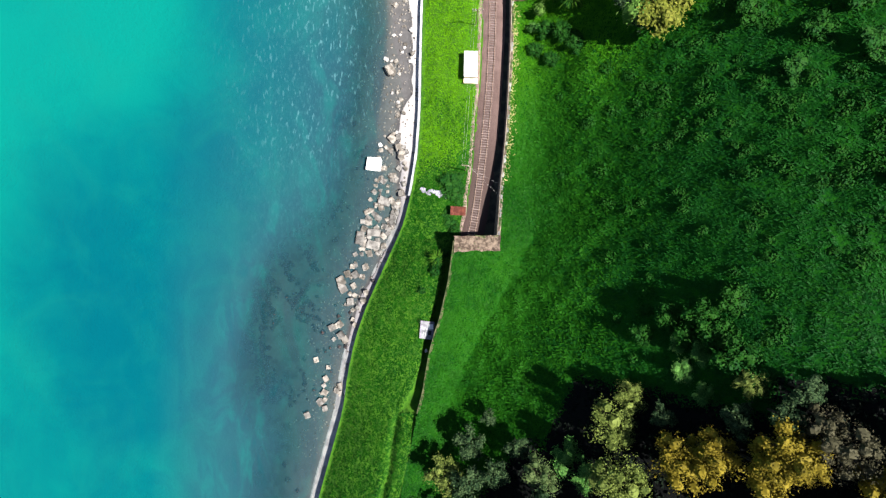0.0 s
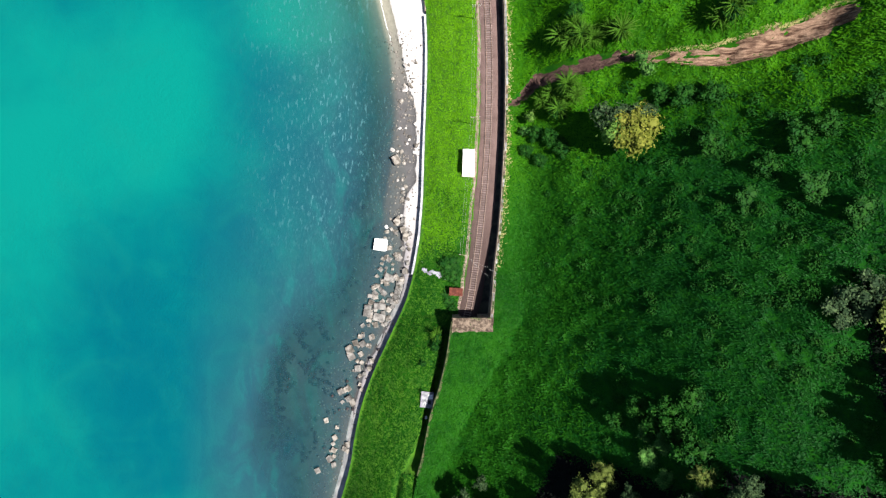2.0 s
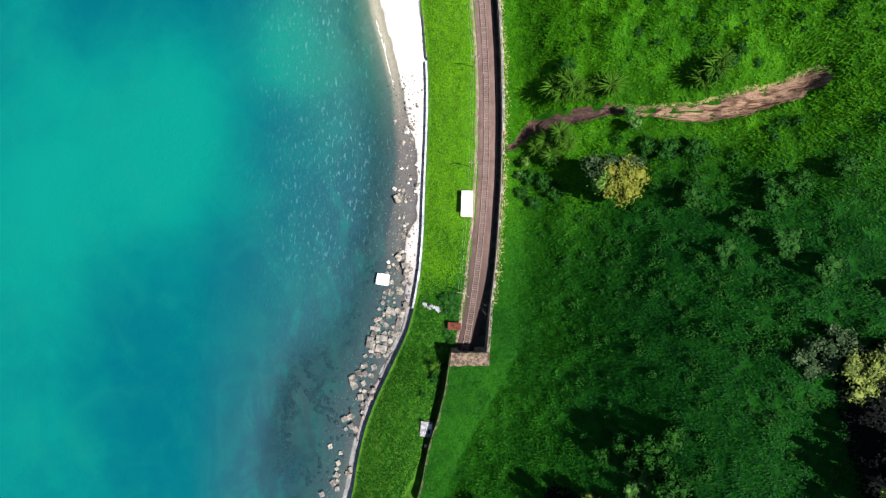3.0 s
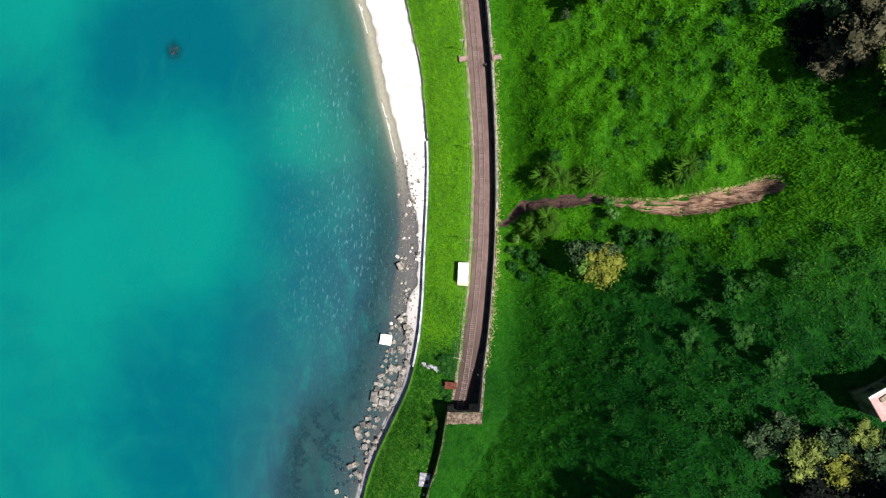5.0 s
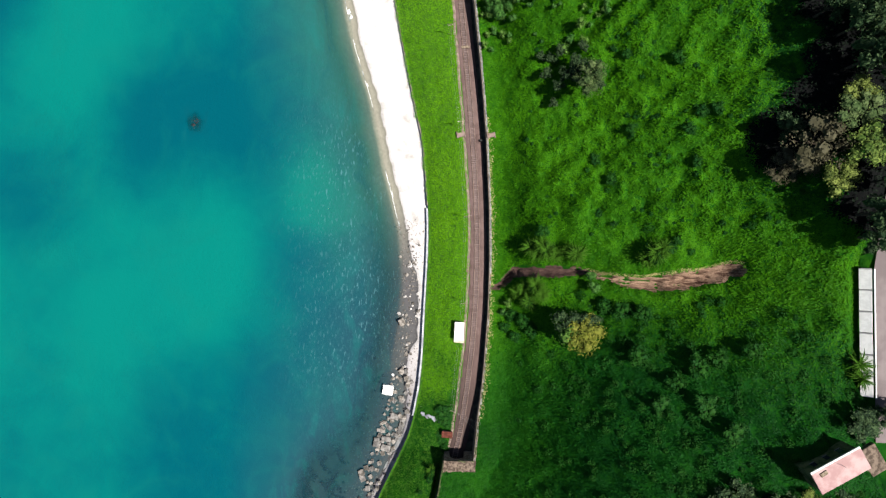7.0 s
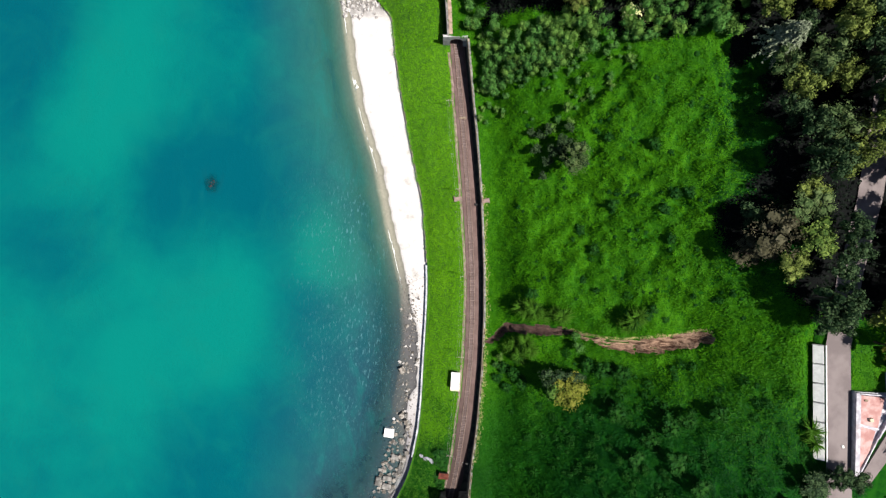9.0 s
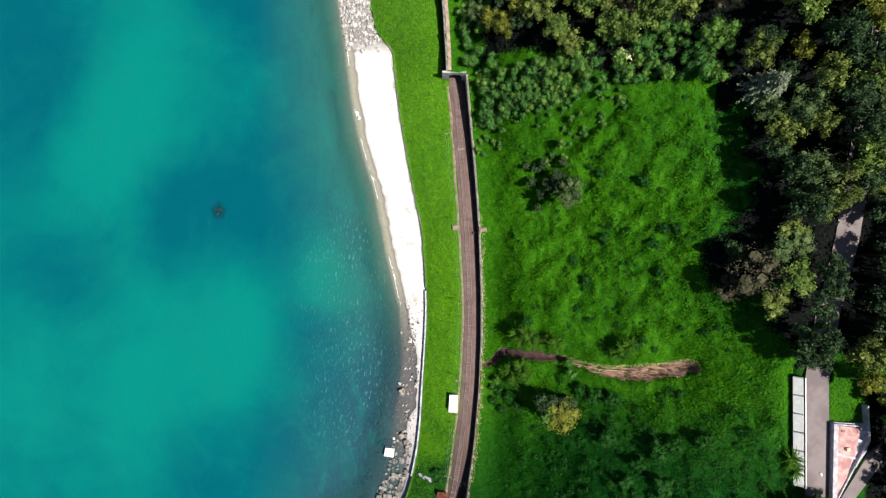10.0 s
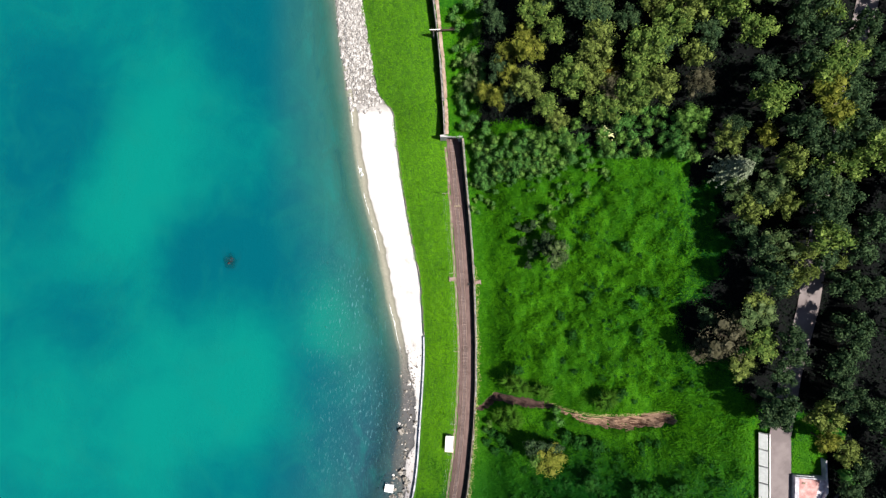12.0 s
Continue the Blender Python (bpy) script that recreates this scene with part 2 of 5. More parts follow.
def shingle_material():
    k = Mat("white shingle", 0.9)
    g = k.noise(3.5, 4, 0.7)
    stones = k.node("ShaderNodeTexVoronoi", Vector=k.geo.outputs["Position"], Scale=1.6).outputs["Distance"]
    dry = k.mix(k.ramp(g, 0.3, 0.7), (0.40, 0.372, 0.365), (0.65, 0.632, 0.638))
    dry = k.mix(k.ramp(k.noise(0.16, 5, 0.6), 0.56, 0.68, 0, 0.6), dry, (0.30, 0.28, 0.26))
    dry = k.mix(k.ramp(k.axis(1), 8, 54, 0.9, 0.0), dry, k.mix(g, (0.15, 0.138, 0.15), (0.29, 0.27, 0.295)))
    wet = k.mix(k.noise(0.5, 4), (0.066, 0.064, 0.068), (0.128, 0.124, 0.130))
    wet = k.mix(k.ramp(k.axis(1), 60, 100), wet, k.mix(k.noise(0.8, 4), (0.22, 0.21, 0.165), (0.34, 0.325, 0.27)))
    wet = k.mix(0.3, wet, k.mix(stones, (0.3, 0.3, 0.3), (1.0, 1.0, 1.0)), "MULTIPLY")
    z = k.math("ADD", k.axis(2), k.math("MULTIPLY", k.math("SUBTRACT", k.noise(0.25, 4), 0.5), 0.5))
    # Darker bed under the revetment: the stone gaps' shade is in its colour.
    dry = k.mix(k.ramp(k.math("ADD", k.axis(1), k.math("MULTIPLY", k.noise(0.3, 3), 8.0)), 188, 196), dry, k.mix(g, (0.09, 0.082, 0.076), (0.30, 0.28, 0.27)))
    weed = k.mix(k.ramp(k.noise(0.3, 5, 0.65), 0.45, 0.62), (0.075, 0.082, 0.07), (0.022, 0.024, 0.022))
    wet = k.mix(k.math("MAXIMUM", k.math("MULTIPLY", k.ramp(z, -1.6, -0.3, 0.9, 0.0), k.ramp(k.axis(1), 40, 90, 1.0, 0.15)), k.ramp(k.axis(0), -82, -75, 0.95, 0.0)), wet, weed)
    k.color(k.mix(k.ramp(z, 0.42, 0.62), wet, dry)).bump(g, 0.8, 0.08)
    return k.m


def water_material():
    """Turbid sea: the deeper, the less of the bed shows; soft plumes of milky green; ripples, painted glints and a line
    of foam.
    """
    k = Mat("sea water", 0.12, spec=0.33)
    k.b.inputs["IOR"].default_value = 1.33
    depth = k.node("ShaderNodeAttribute")
    depth.attribute_name = "depth"
    d = depth.outputs["Fac"]
    milk = k.node("ShaderNodeAttribute")
    milk.attribute_name = "plume"
    wisp = k.math("MULTIPLY", k.math("SUBTRACT", k.noise(0.075, 5, 0.6, distort=1.0), 0.5), k.ramp(d, 2.2, 5.4, 1.0, 0.38))
    plume = k.ramp(k.math("ADD", k.math("ADD", milk.outputs["Fac"], wisp), k.math("MULTIPLY", k.math("SUBTRACT", k.noise(0.02, 4, 0.55, distort=0.8), 0.5), 0.85)), -0.15, 1.0)
    streak = k.ramp(k.noise(0.045, 4, 0.6, distort=0.8), 0.45, 0.72)
    c = k.mix(plume, (0.0, 0.073, 0.101), (0.001, 0.151, 0.130))
    c = k.mix(k.math("MULTIPLY", streak, 0.22), c, (0.004, 0.138, 0.115))
    c = k.mix(k.math("MULTIPLY", k.ramp(d, 0.8, 4.8, 0.85, 0.0), k.ramp(k.axis(0), -82, -66)), c, k.mix(k.ramp(k.axis(1), 40, 110), (0.021, 0.049, 0.076), (0.026, 0.098, 0.082)))
    at = k.node("ShaderNodeMapping", Vector=k.geo.outputs["Position"])
    at.inputs["Scale"].default_value = (1.0, 0.4, 1.0)
    swirl = k.noise(0.13, 4, 0.6, at=at.outputs[0], distort=0.9)
    c = k.mix(k.math("MULTIPLY", k.ramp(swirl, 0.47, 0.70), k.ramp(d, 1.2, 4.4, 0.45, 0.02)), c, (0.010, 0.140, 0.134))
    c = k.mix(k.math("MULTIPLY", k.ramp(swirl, 0.33, 0.48, 1.0, 0.0), k.ramp(d, 1.2, 4.4, 0.42, 0.0)), c, (0.003, 0.064, 0.084))
    # Light on the near-shore ripples, painted into the water's colour.
    at2 = k.node("ShaderNodeMapping", Vector=k.geo.outputs["Position"])
    at2.inputs["Scale"].default_value = (1.0, 0.45, 1.0)
    chop_light = k.noise(1.3, 3, 0.7, at=at2.outputs[0])
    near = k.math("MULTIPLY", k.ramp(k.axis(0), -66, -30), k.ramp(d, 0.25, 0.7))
    c = k.mix(k.math("MULTIPLY", k.ramp(chop_light, 0.48, 0.7), k.math("MULTIPLY", near, 0.38)), c, (0.03, 0.125, 0.145))
    # Short sun glints, painted as pale slanting dashes.
    at3 = k.node("ShaderNodeMapping", Vector=k.geo.outputs["Position"])
    at3.inputs["Rotation"].default_value = (0.0, 0.0, radians(-22))
    at3.inputs["Scale"].default_value = (1.0, 0.3, 1.0)
    glint_dash = k.noise(1.25, 2, 0.6, at=at3.outputs[0])
    glint_zone = k.math("MULTIPLY", k.math("MULTIPLY", k.ramp(k.axis(1), 14, 40), k.ramp(k.axis(1), 100, 140, 1.0, 0.0)), k.ramp(k.noise(0.06, 3), 0.36, 0.56))
    c = k.mix(k.math("MULTIPLY", k.ramp(glint_dash, 0.57, 0.68), k.math("MULTIPLY", k.math("MULTIPLY", glint_zone, near), 0.5)), c, (0.10, 0.25, 0.29))
    torn = k.math("ADD", d, k.math("MULTIPLY", k.math("SUBTRACT", k.noise(0.4, 3), 0.5), 0.10))
    foam = k.math("MULTIPLY", k.math("MULTIPLY", k.math("MULTIPLY", k.ramp(torn, 0.0, 0.012), k.ramp(torn, 0.035, 0.06, 1, 0)), k.ramp(k.noise(0.06, 3, 0.6), 0.45, 0.52)), k.ramp(k.axis(1), 72, 90))
    c = k.mix(foam, c, (0.8, 0.8, 0.8))
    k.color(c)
    rip = k.math("ADD", k.noise(0.5, 4, 0.6, distort=0.5), k.math("MULTIPLY", k.noise(1.8, 3), 0.5))
    k.bump(k.math("MULTIPLY", rip, k.ramp(k.noise(0.03, 3), 0.4, 0.65, 0.3, 1.0)), 0.55, 0.4)
    clear = k.node("ShaderNodeBsdfTransparent", Color=k.mix(k.ramp(d, 0.0, 1.4), (0.94, 0.97, 0.96), (0.42, 0.78, 0.76)))
    mx = k.node("ShaderNodeMixShader", Fac=k.math("MAXIMUM", k.math("MAXIMUM", k.ramp(d, 0.0, 2.3, 0.0, 1.0), k.ramp(d, 0.06, 0.4, 0.0, 0.42)), foam))
    k.t.links.new(clear.outputs[0], mx.inputs[1])
    k.t.links.new(k.b.outputs[0], mx.inputs[2])
    k.t.links.new(mx.outputs[0], k.t.nodes["Material Output"].inputs["Surface"])
    return k.m


M["shingle"], M["water"], M["ground"] = shingle_material(), water_material(), ground_material()


# ---- building helpers ----
def sheet(name, verts, faces, material, parent=None, smooth=False, label=""):
    """One mesh object from arrays of corners and of equally many-cornered faces."""
    verts, faces = np.asarray(verts, np.float32), np.asarray(faces, np.int32)
    me = bpy.data.meshes.new(name)
    n, k = faces.shape
    me.vertices.add(len(verts))
    me.vertices.foreach_set("co", verts.ravel())
    me.loops.add(n * k)
    me.loops.foreach_set("vertex_index", faces.ravel())
    me.polygons.add(n)
    me.polygons.foreach_set("loop_start", np.arange(0, n * k, k, dtype=np.int32))
    me.polygons.foreach_set("use_smooth", np.full(n, smooth))
    me.materials.append(material)
    me.update(calc_edges=True)
    ob = new(name, me)
    ob.parent = parent
    if label:
        tagged(ob, label)
    return ob


def part(name, bm, material, parent=None, label="", smooth=False):
    me = bpy.data.meshes.new(name)
    bmesh.ops.recalc_face_normals(bm, faces=bm.faces)
    if smooth:
        for f in bm.faces:
            f.smooth = True
    bm.to_mesh(me)
    bm.free()
    me.materials.append(material)
    ob = new(name, me)
    ob.parent = parent
    if label:
        tagged(ob, label)
    return ob


def share(name, me, parent, m):
    ob = new(name, me)
    ob.parent, ob.matrix_basis = parent, m
    return ob


def thing(name, m, label, category, group="", kind=""):
    ob = new(name)
    ob.empty_display_size = 0.5
    ob.matrix_basis = m
    return tagged(ob, label, category, group, kind)


def add_box(bm, size, at=(0, 0, 0), rz=0.0, bevel=0.0):
    made = bmesh.ops.create_cube(bm, size=1.0, matrix=pose(*at, 0, 0, rz) @ Matrix.Diagonal((*size, 1)))
    if bevel:
        edges = list({e for v in made["verts"] for e in v.link_edges})
        bmesh.ops.bevel(bm, geom=edges, offset=bevel, segments=1, affect="EDGES")
    return bm


def box(size, at=(0, 0, 0), rz=0.0, bevel=0.0):
    return add_box(bmesh.new(), size, at, rz, bevel)


def add_tube(bm, a, b, ra, rb, sides=8):
    a, b = Vector(a), Vector(b)
    q = (b - a).to_track_quat("Z", "Y").to_matrix().to_4x4()
    bmesh.ops.create_cone(bm, cap_ends=True, segments=sides, radius1=ra, radius2=rb, depth=(b - a).length, matrix=Matrix.Translation((a + b) / 2) @ q)
    return bm


def grid_faces(rows, cols):
    i = np.arange(rows * cols).reshape(rows, cols)
    return np.stack([i[:-1, :-1], i[:-1, 1:], i[1:, 1:], i[1:, :-1]], -1).reshape(-1, 4)


LATTICE = np.random.RandomState(7).rand(256, 256)


def rumple(x, y, size, shift=0):
    """Smooth noise over the plan, about -1 to 1, with hills of that size."""
    x, y = np.asarray(x) / size + 31.7 * shift, np.asarray(y) / size + 17.3 * shift
    xi, yi = np.floor(x).astype(int), np.floor(y).astype(int)
    u, v = x - xi, y - yi
    u, v = u * u * (3 - 2 * u), v * v * (3 - 2 * v)
    g = lambda a, b: LATTICE[(xi + a) % 256, (yi + b) % 256]
    return 2 * ((g(0, 0) * (1 - u) + g(1, 0) * u) * (1 - v) + (g(0, 1) * (1 - u) + g(1, 1) * u) * v) - 1


# ---- the plan: lines that run along the shore, as x over y ----
def line(soft, *pairs):
    ys, xs = np.array(pairs[0::2], float), np.array(pairs[1::2], float)

    def at(y):
        y = np.asarray(y, float)
        return sum(np.interp(y + o * soft, ys, xs) * w for o, w in ((-1, 0.2), (-0.5, 0.2), (0, 0.2), (0.5, 0.2), (1, 0.2)))
    return at


water_x = line(4, -300, -70, -66, -41.5, -52, -38, -38, -35.8, -29, -33.3, -20, -31.7, -8.4, -28.5, 3.5, -24.2, 14, -20.8, 21, -19, 36, -16.8, 50, -14.2, 62, -13, 80, -14.5, 104, -20.8, 129, -26.2, 149, -32.8, 166, -36.5, 188, -39.6, 210, -43.6, 235, -47, 400, -70)
base_x = line(2.5, -300, -64, -65, -35.2, -49, -30.5, -41, -28.2, -32, -26.9, -23, -24.8, -14.4, -21.7, -5.6, -17.5, 6.3, -11.9, 15, -9.5, 25, -7.7, 36, -6.8, 50, -6.3, 66, -5.6, 80, -5.3, 93, -5.8, 112.5, -7.5, 132, -12, 149, -15.6, 168.7, -19.1, 187, -21.3, 193, -28.5, 215, -32.6, 235, -36.6, 400, -58)
rail_x = line(8, -60, -12, -20, 0.5, 3, 6.6, 10, 7.8, 20, 9.3, 34, 11, 48, 12.2, 61, 12.8, 79, 12.9, 97, 12.0, 115, 10.6, 133, 8.9, 142, 7.9, 171, 5.0, 260, -6)
wall_x = line(4, -20, 9.2, 2.7, 12.4, 15, 13.7, 26, 15.3, 40, 16.3, 52, 17.1, 71, 17.4, 90, 17.0, 113.6, 15.6, 132.5, 13.9, 153.6, 11.4, 173.6, 9.0, 250, -1)
south_x = line(2, -300, -60, -60, -12, -40, -7.6, -34.5, -5.9, -27.8, -4.8, -21, -3.2, -15.8, -1.3, -8, 0.6, 3, 2.3)
north_x = line(4, 170, 1.9, 176, 1.6, 199, -0.4, 215, -2.2, 229, -4.4, 400, -30)
crest_z = line(2, -300, 16, -60, 15, -44, 14.6, -36, 13.2, -15, 14.4, 3, 14.6, 8, 13.6, 16, 11.2, 24, 10.0, 60, 9.9, 110, 10.2, 150, 11.5, 166, 13.2, 174, 14.8, 230, 16, 400, 18)
SOUTH, NORTH, BED = 2.4, 173.2, 7.0


def road_x(y):
    return np.interp(y, [20, 40, 70, 90, 112, 160, 205, 260], [112, 111.5, 110.8, 113.5, 118.5, 124, 131.5, 139])


def road_z(y):
    return np.interp(y, [20, 70, 115, 205, 260], [58.2, 58.0, 58.5, 62, 65])


GX = [17.5, 20, 25.3, 33, 44, 50.5, 57, 64, 70, 77, 82.5, 84.5]


def gully_y(x):
    return np.interp(x, GX, [61, 61.8, 66.6, 67.3, 68, 66.3, 65, 64.6, 65.5, 67.5, 69, 69.6])


def gully_w(x):
    return np.interp(x, [16, *GX, 85], [0, 0.8, 1.4, 2.7, 2.4, 1.4, 1.0, 1.8, 2.6, 2.9, 2.9, 2.6, 1.6, 0])


def edge_x(y):
    """The foot of the hill: the top of the walls that hold it."""
    y = np.asarray(y, float)
    return np.where(y < SOUTH, south_x(y), np.where(y > NORTH, north_x(y), wall_x(y) + 0.3))


def soft_edge(y):
    """The same line, eased where the tunnels begin."""
    y = np.asarray(y, float)
    a, b = np.clip((y - SOUTH + 10) / 20, 0, 1), np.clip((y - NORTH + 10) / 20, 0, 1)
    a, b = a * a * (3 - 2 * a), b * b * (3 - 2 * b)
    return south_x(y) * (1 - a) + (wall_x(y) + 0.3) * a * (1 - b) + north_x(y) * b


# swells and hollows of the slope, every 25 m across and 27 m along
SWELL = [[-4.1, -6.9, -6.4, -1.6, -0.3, -1.8, -3.7, 4.3], [6.7, 1.6, -0.8, -5.2, 0.6, -5.6, 1.9, -0.5], [1.6, 0.3, 2.8, -3.8, -2.8, -0.4, -0.8, -0.3], [1.8, 2.1, -1.5, 0.8, 3.2, 1.8, -3.5, 1.8]]


# small hollows in the open grass: x, y, depth
HOLLOWS = [(69.5, 141.9, 1.2), (73.2, 132.9, 1.0), (78.1, 137.9, 1.1), (81.4, 129.0, 1.3), (87.1, 125.3, 1.2), (76.0, 124.0, 1.0), (65.1, 131.6, 0.9), (80.0, 116.5, 1.2), (72.0, 111.0, 0.9), (84.5, 108.5, 1.2), (62.0, 103.5, 0.9), (56.0, 118.0, 0.8), (69.0, 94.0, 1.0), (77.0, 88.0, 1.1), (55.0, 90.0, 0.8)]


def hill_z(x, y, rough=True):
    x, y = np.asarray(x, float), np.asarray(y, float)
    u, v = np.clip((x - 10) / 50, -0.4, 2.6), np.clip((y - 70) / 80, -1.7, 1.8)
    z = 7.4 + 39.36 * u - 7.19 * u ** 2 + 0.24 * u ** 3 - 2.57 * v + 5.16 * v ** 2 + 0.15 * u * v - 1.27 * u * v ** 2
    for i, row in enumerate(SWELL):
        for k, much in enumerate(row):
            z = z + much * np.exp(-((x - 30 - 25 * i) ** 2 + (y + 20 - 27 * k) ** 2) / 576.0)
    z = z - 2.5 * np.exp(-((x - 83) / 12) ** 2 - ((y - 69) / 9) ** 2) - 2.2 * np.exp(-((x - 77) / 13) ** 2 - ((y - 64) / 9) ** 2) + 4.0 * np.exp(-((x - 91) / 10) ** 2 - ((y - 25) / 10) ** 2)
    a = np.clip((x - soft_edge(y)) / 16, 0, 1)
    a = a * a * (3 - 2 * a)
    z = crest_z(y) * (1 - a) + np.maximum(z, crest_z(y) - 1) * a
    d = x - road_x(y)
    n = np.clip((np.where((d > 0) & (y < 72), 24, 11) - np.abs(d)) / 6, 0, 1) * np.clip((y - 14) / 12, 0, 1)
    n = n * n * (3 - 2 * n)
    z = z * (1 - n) + (road_z(y) - 0.4) * n
    low = np.clip((-3.6 - d) / 0.8, 0, 1) * np.clip((12 + d) / 5, 0, 1) * np.clip((y - 36) / 6, 0, 1) * np.clip((80 - y) / 6, 0, 1)
    z = z - low * np.clip(z - road_z(y) + 3.1, 0, 4)
    g = np.clip(1.25 - np.abs(y - gully_y(x)) / np.maximum(gully_w(x), 0.3), 0, 1) * (gully_w(x) > 0.2)
    z = z - 3.0 * g * g * (3 - 2 * g) * np.clip(gully_w(x) / 2.5, 0, 1) * np.clip((90 - x) / 16, 0, 1)
    t = np.clip(((x - 36) * 22.6 + (y - 135.6) * 18.6) / 856.7, 0, 1)
    z = z - 2.7 * np.exp(-((x - 36 - 22.6 * t) ** 2 + (y - 135.6 - 18.6 * t) ** 2) / 5.0)
    for px, py, deep in HOLLOWS:
        z = z - deep * np.exp(-((x - px - 0.5 * (y - py)) ** 2 / 5.5 + (y - py) ** 2 / 2.4))
    if rough:
        bushy = np.maximum(np.exp(-((x - 70) / 28) ** 2 - ((y - 32) / 26) ** 2), 0.55 * np.clip((x - 24) / 14, 0, 1) * np.clip((62 - y) / 10, 0, 1)) + 0.8 * np.exp(-((x - 64) / 40) ** 2 - ((y - 120) / 40) ** 2)
        z = z + (1 - n) * (a * np.interp(y, [50, 80], [0.6, 1.0]) * (0.9 * rumple(x, y, 11) + 0.95 * rumple(x, y, 4.5, 1) + 2.2 * bushy * np.clip(rumple(x, y, 5.2, 14) - 0.05, 0, 0.6)) + (0.1 + 0.2 * a) * rumple(x, y, 1.7, 2))
        open_grass = a * np.clip((y - 70) / 20, 0, 1) * np.clip((160 - y) / 15, 0, 1) * np.clip((x - 26) / 18, 0, 1) * np.clip((96 - x) / 8, 0, 1)
        z = z + open_grass * (0.5 * rumple(x * 0.8 + y * 0.3, y, 3.2, 51) + 0.4 * rumple(x, y, 1.7, 53) - 2.3 * np.clip(rumple(x * 0.7 + y * 0.35, y * 1.2 - x * 0.3, 5.5, 52) - 0.34, 0, 0.6))
    return z


def wooded(x, y):
    """1 where trees close over the slope, 0 on open grass."""
    x, y = np.asarray(x, float), np.asarray(y, float)
    # The eastern bulge and the last oval also take in tree-shaded ground.
    d = np.maximum.reduce([np.minimum(y - 168 - 8 * np.sin(x * 0.07) + np.where(x > 84, 16, 0), x - 14),
                           np.minimum(x - 100 + np.interp(y, [100, 114, 138, 152], [0, 8, 7, 4]) + 2.2 * np.sin(y * 0.23) + 1.4 * np.sin(y * 0.61), np.maximum(y - 78, x - 126)),
                           np.minimum(14 - y, x - 76), np.minimum(-21 - y, x - 52), -40 - 0.02 * x - y + np.clip((x - 20) * 2, 0, 14) - np.clip((16 - x) * 1.5, 0, 18),
                           8.5 - np.hypot(x - 90.5, (y - 104) * 0.85)])
    return np.clip(0.5 + d / 5, 0, 1)


def ditch_w(y):
    """How wide the ditch under the gallery wall lies open."""
    return np.interp(y, [-39, -35, -31, -27, -3, 170, 174], [3.9, 3.7, 2.2, 1.7, 1.9, 1.9, 1.6]) + 0.3 * rumple(y, np.asarray(y) * 0, 2.5, 45)


def strip_z(x, y, rough=True):
    """The grassy shelf between the sea wall and the line."""
    x, y = np.asarray(x, float), np.asarray(y, float)
    a, b = base_x(y) + 1.6, shelf_x(y)
    low = np.interp(y, [-60, 0, 60, 110, 190, 240], [3.4, 3.2, 2.9, 2.6, 2.2, 2.2])
    high = np.interp(y, [-300, -46, -40, -30, -6, 0, 3, 172, 174, 184, 400], [15, 14.6, 12.4, 11.4, 10.6, 9.0, 6.9, 6.9, 8.2, 10.8, 11.4])
    t = np.clip((x - a) / np.maximum(b - a, 1), 0, 1)
    z = low + (high - low) * (1 - (1 - t) ** 1.5)
    ditch = np.where((y < -3) & (y > -39) | (y > NORTH), np.clip((x - b + ditch_w(y)) / 0.8, 0, 1), 0)
    z = z - 1.8 * ditch - 1.1 * np.exp(-((x - b + 4.2 + 0.8 * rumple(y, y * 0, 6, 44)) / 0.9) ** 2) * np.clip((-38 - y) / 4, 0, 1)
    return z + (0.15 * rumple(x, y, 5, 3) + 0.12 * rumple(x, y, 1.6, 4) if rough else 0)


def shelf_x(y):
    y = np.asarray(y, float)
    return np.where(y < SOUTH, south_x(y) - 0.3, np.where(y > NORTH, north_x(y) - 0.3, rail_x(y) - 2.7))


def bed_z(x, y):
    """The sea bed and the beach."""
    out = water_x(y) - np.asarray(x, float)
    inn = np.maximum(base_x(y) - water_x(y), 1)
    wide = np.where(y > 84, inn - 2.5, np.minimum(inn - 1.5, np.interp(y, [-65, -45, -12, -4, 10, 17, 25, 36, 41, 62, 68, 84], [-1.0, -1.0, 2.6, 1, 1, 2.5, 4.6, 4.8, 1.7, 1.7, 4, 8])))
    dry = np.clip((wide + 0.5 - (base_x(y) - np.asarray(x, float)) + 0.5 * rumple(x, y, 3, 7)) / 1.0, 0, 1)
    sub = np.clip((58 - np.asarray(y, float)) / 48, 0, 1)
    s = np.clip(-out / inn, 0, 1.6)
    z = np.where(out > 0, -5.5 * (1 - np.exp(-out / np.interp(y, [0, 60, 110], [42, 36, 30]))) - 0.02 * np.minimum(out, 8) - 0.55 * sub * np.exp(-np.maximum(out, 0) / 12), (0.03 + 0.25 * s) * (1 - sub) - sub * (0.07 + 0.48 * (1 - np.minimum(s, 1))) + 0.75 * dry * (1 + 0.3 * sub))
    z = z + 1.2 * np.exp(-((x + 49 - 0.28 * (y + 18)) / 10) ** 2 - ((y + 18) / 26) ** 2) + 4.6 * np.exp(-((x + 91) / 6.0) ** 2 - ((y - 119.5) / 7) ** 2)
    return z + np.where(out > 3, 0.10, 0.04) * (rumple(x, y, 6, 5) + 0.5 * rumple(x, y, 1.5, 6))


# ---- the large structure ----
ys = np.concatenate([[-2500.0, -1200, -600], np.arange(-300, -80, 10.0), np.sort(np.append(np.arange(-80, 250, 1.0), (2.39, 2.41, 173.19, 173.21))), np.arange(250, 420, 10.0), [600.0, 1200, 2500]])


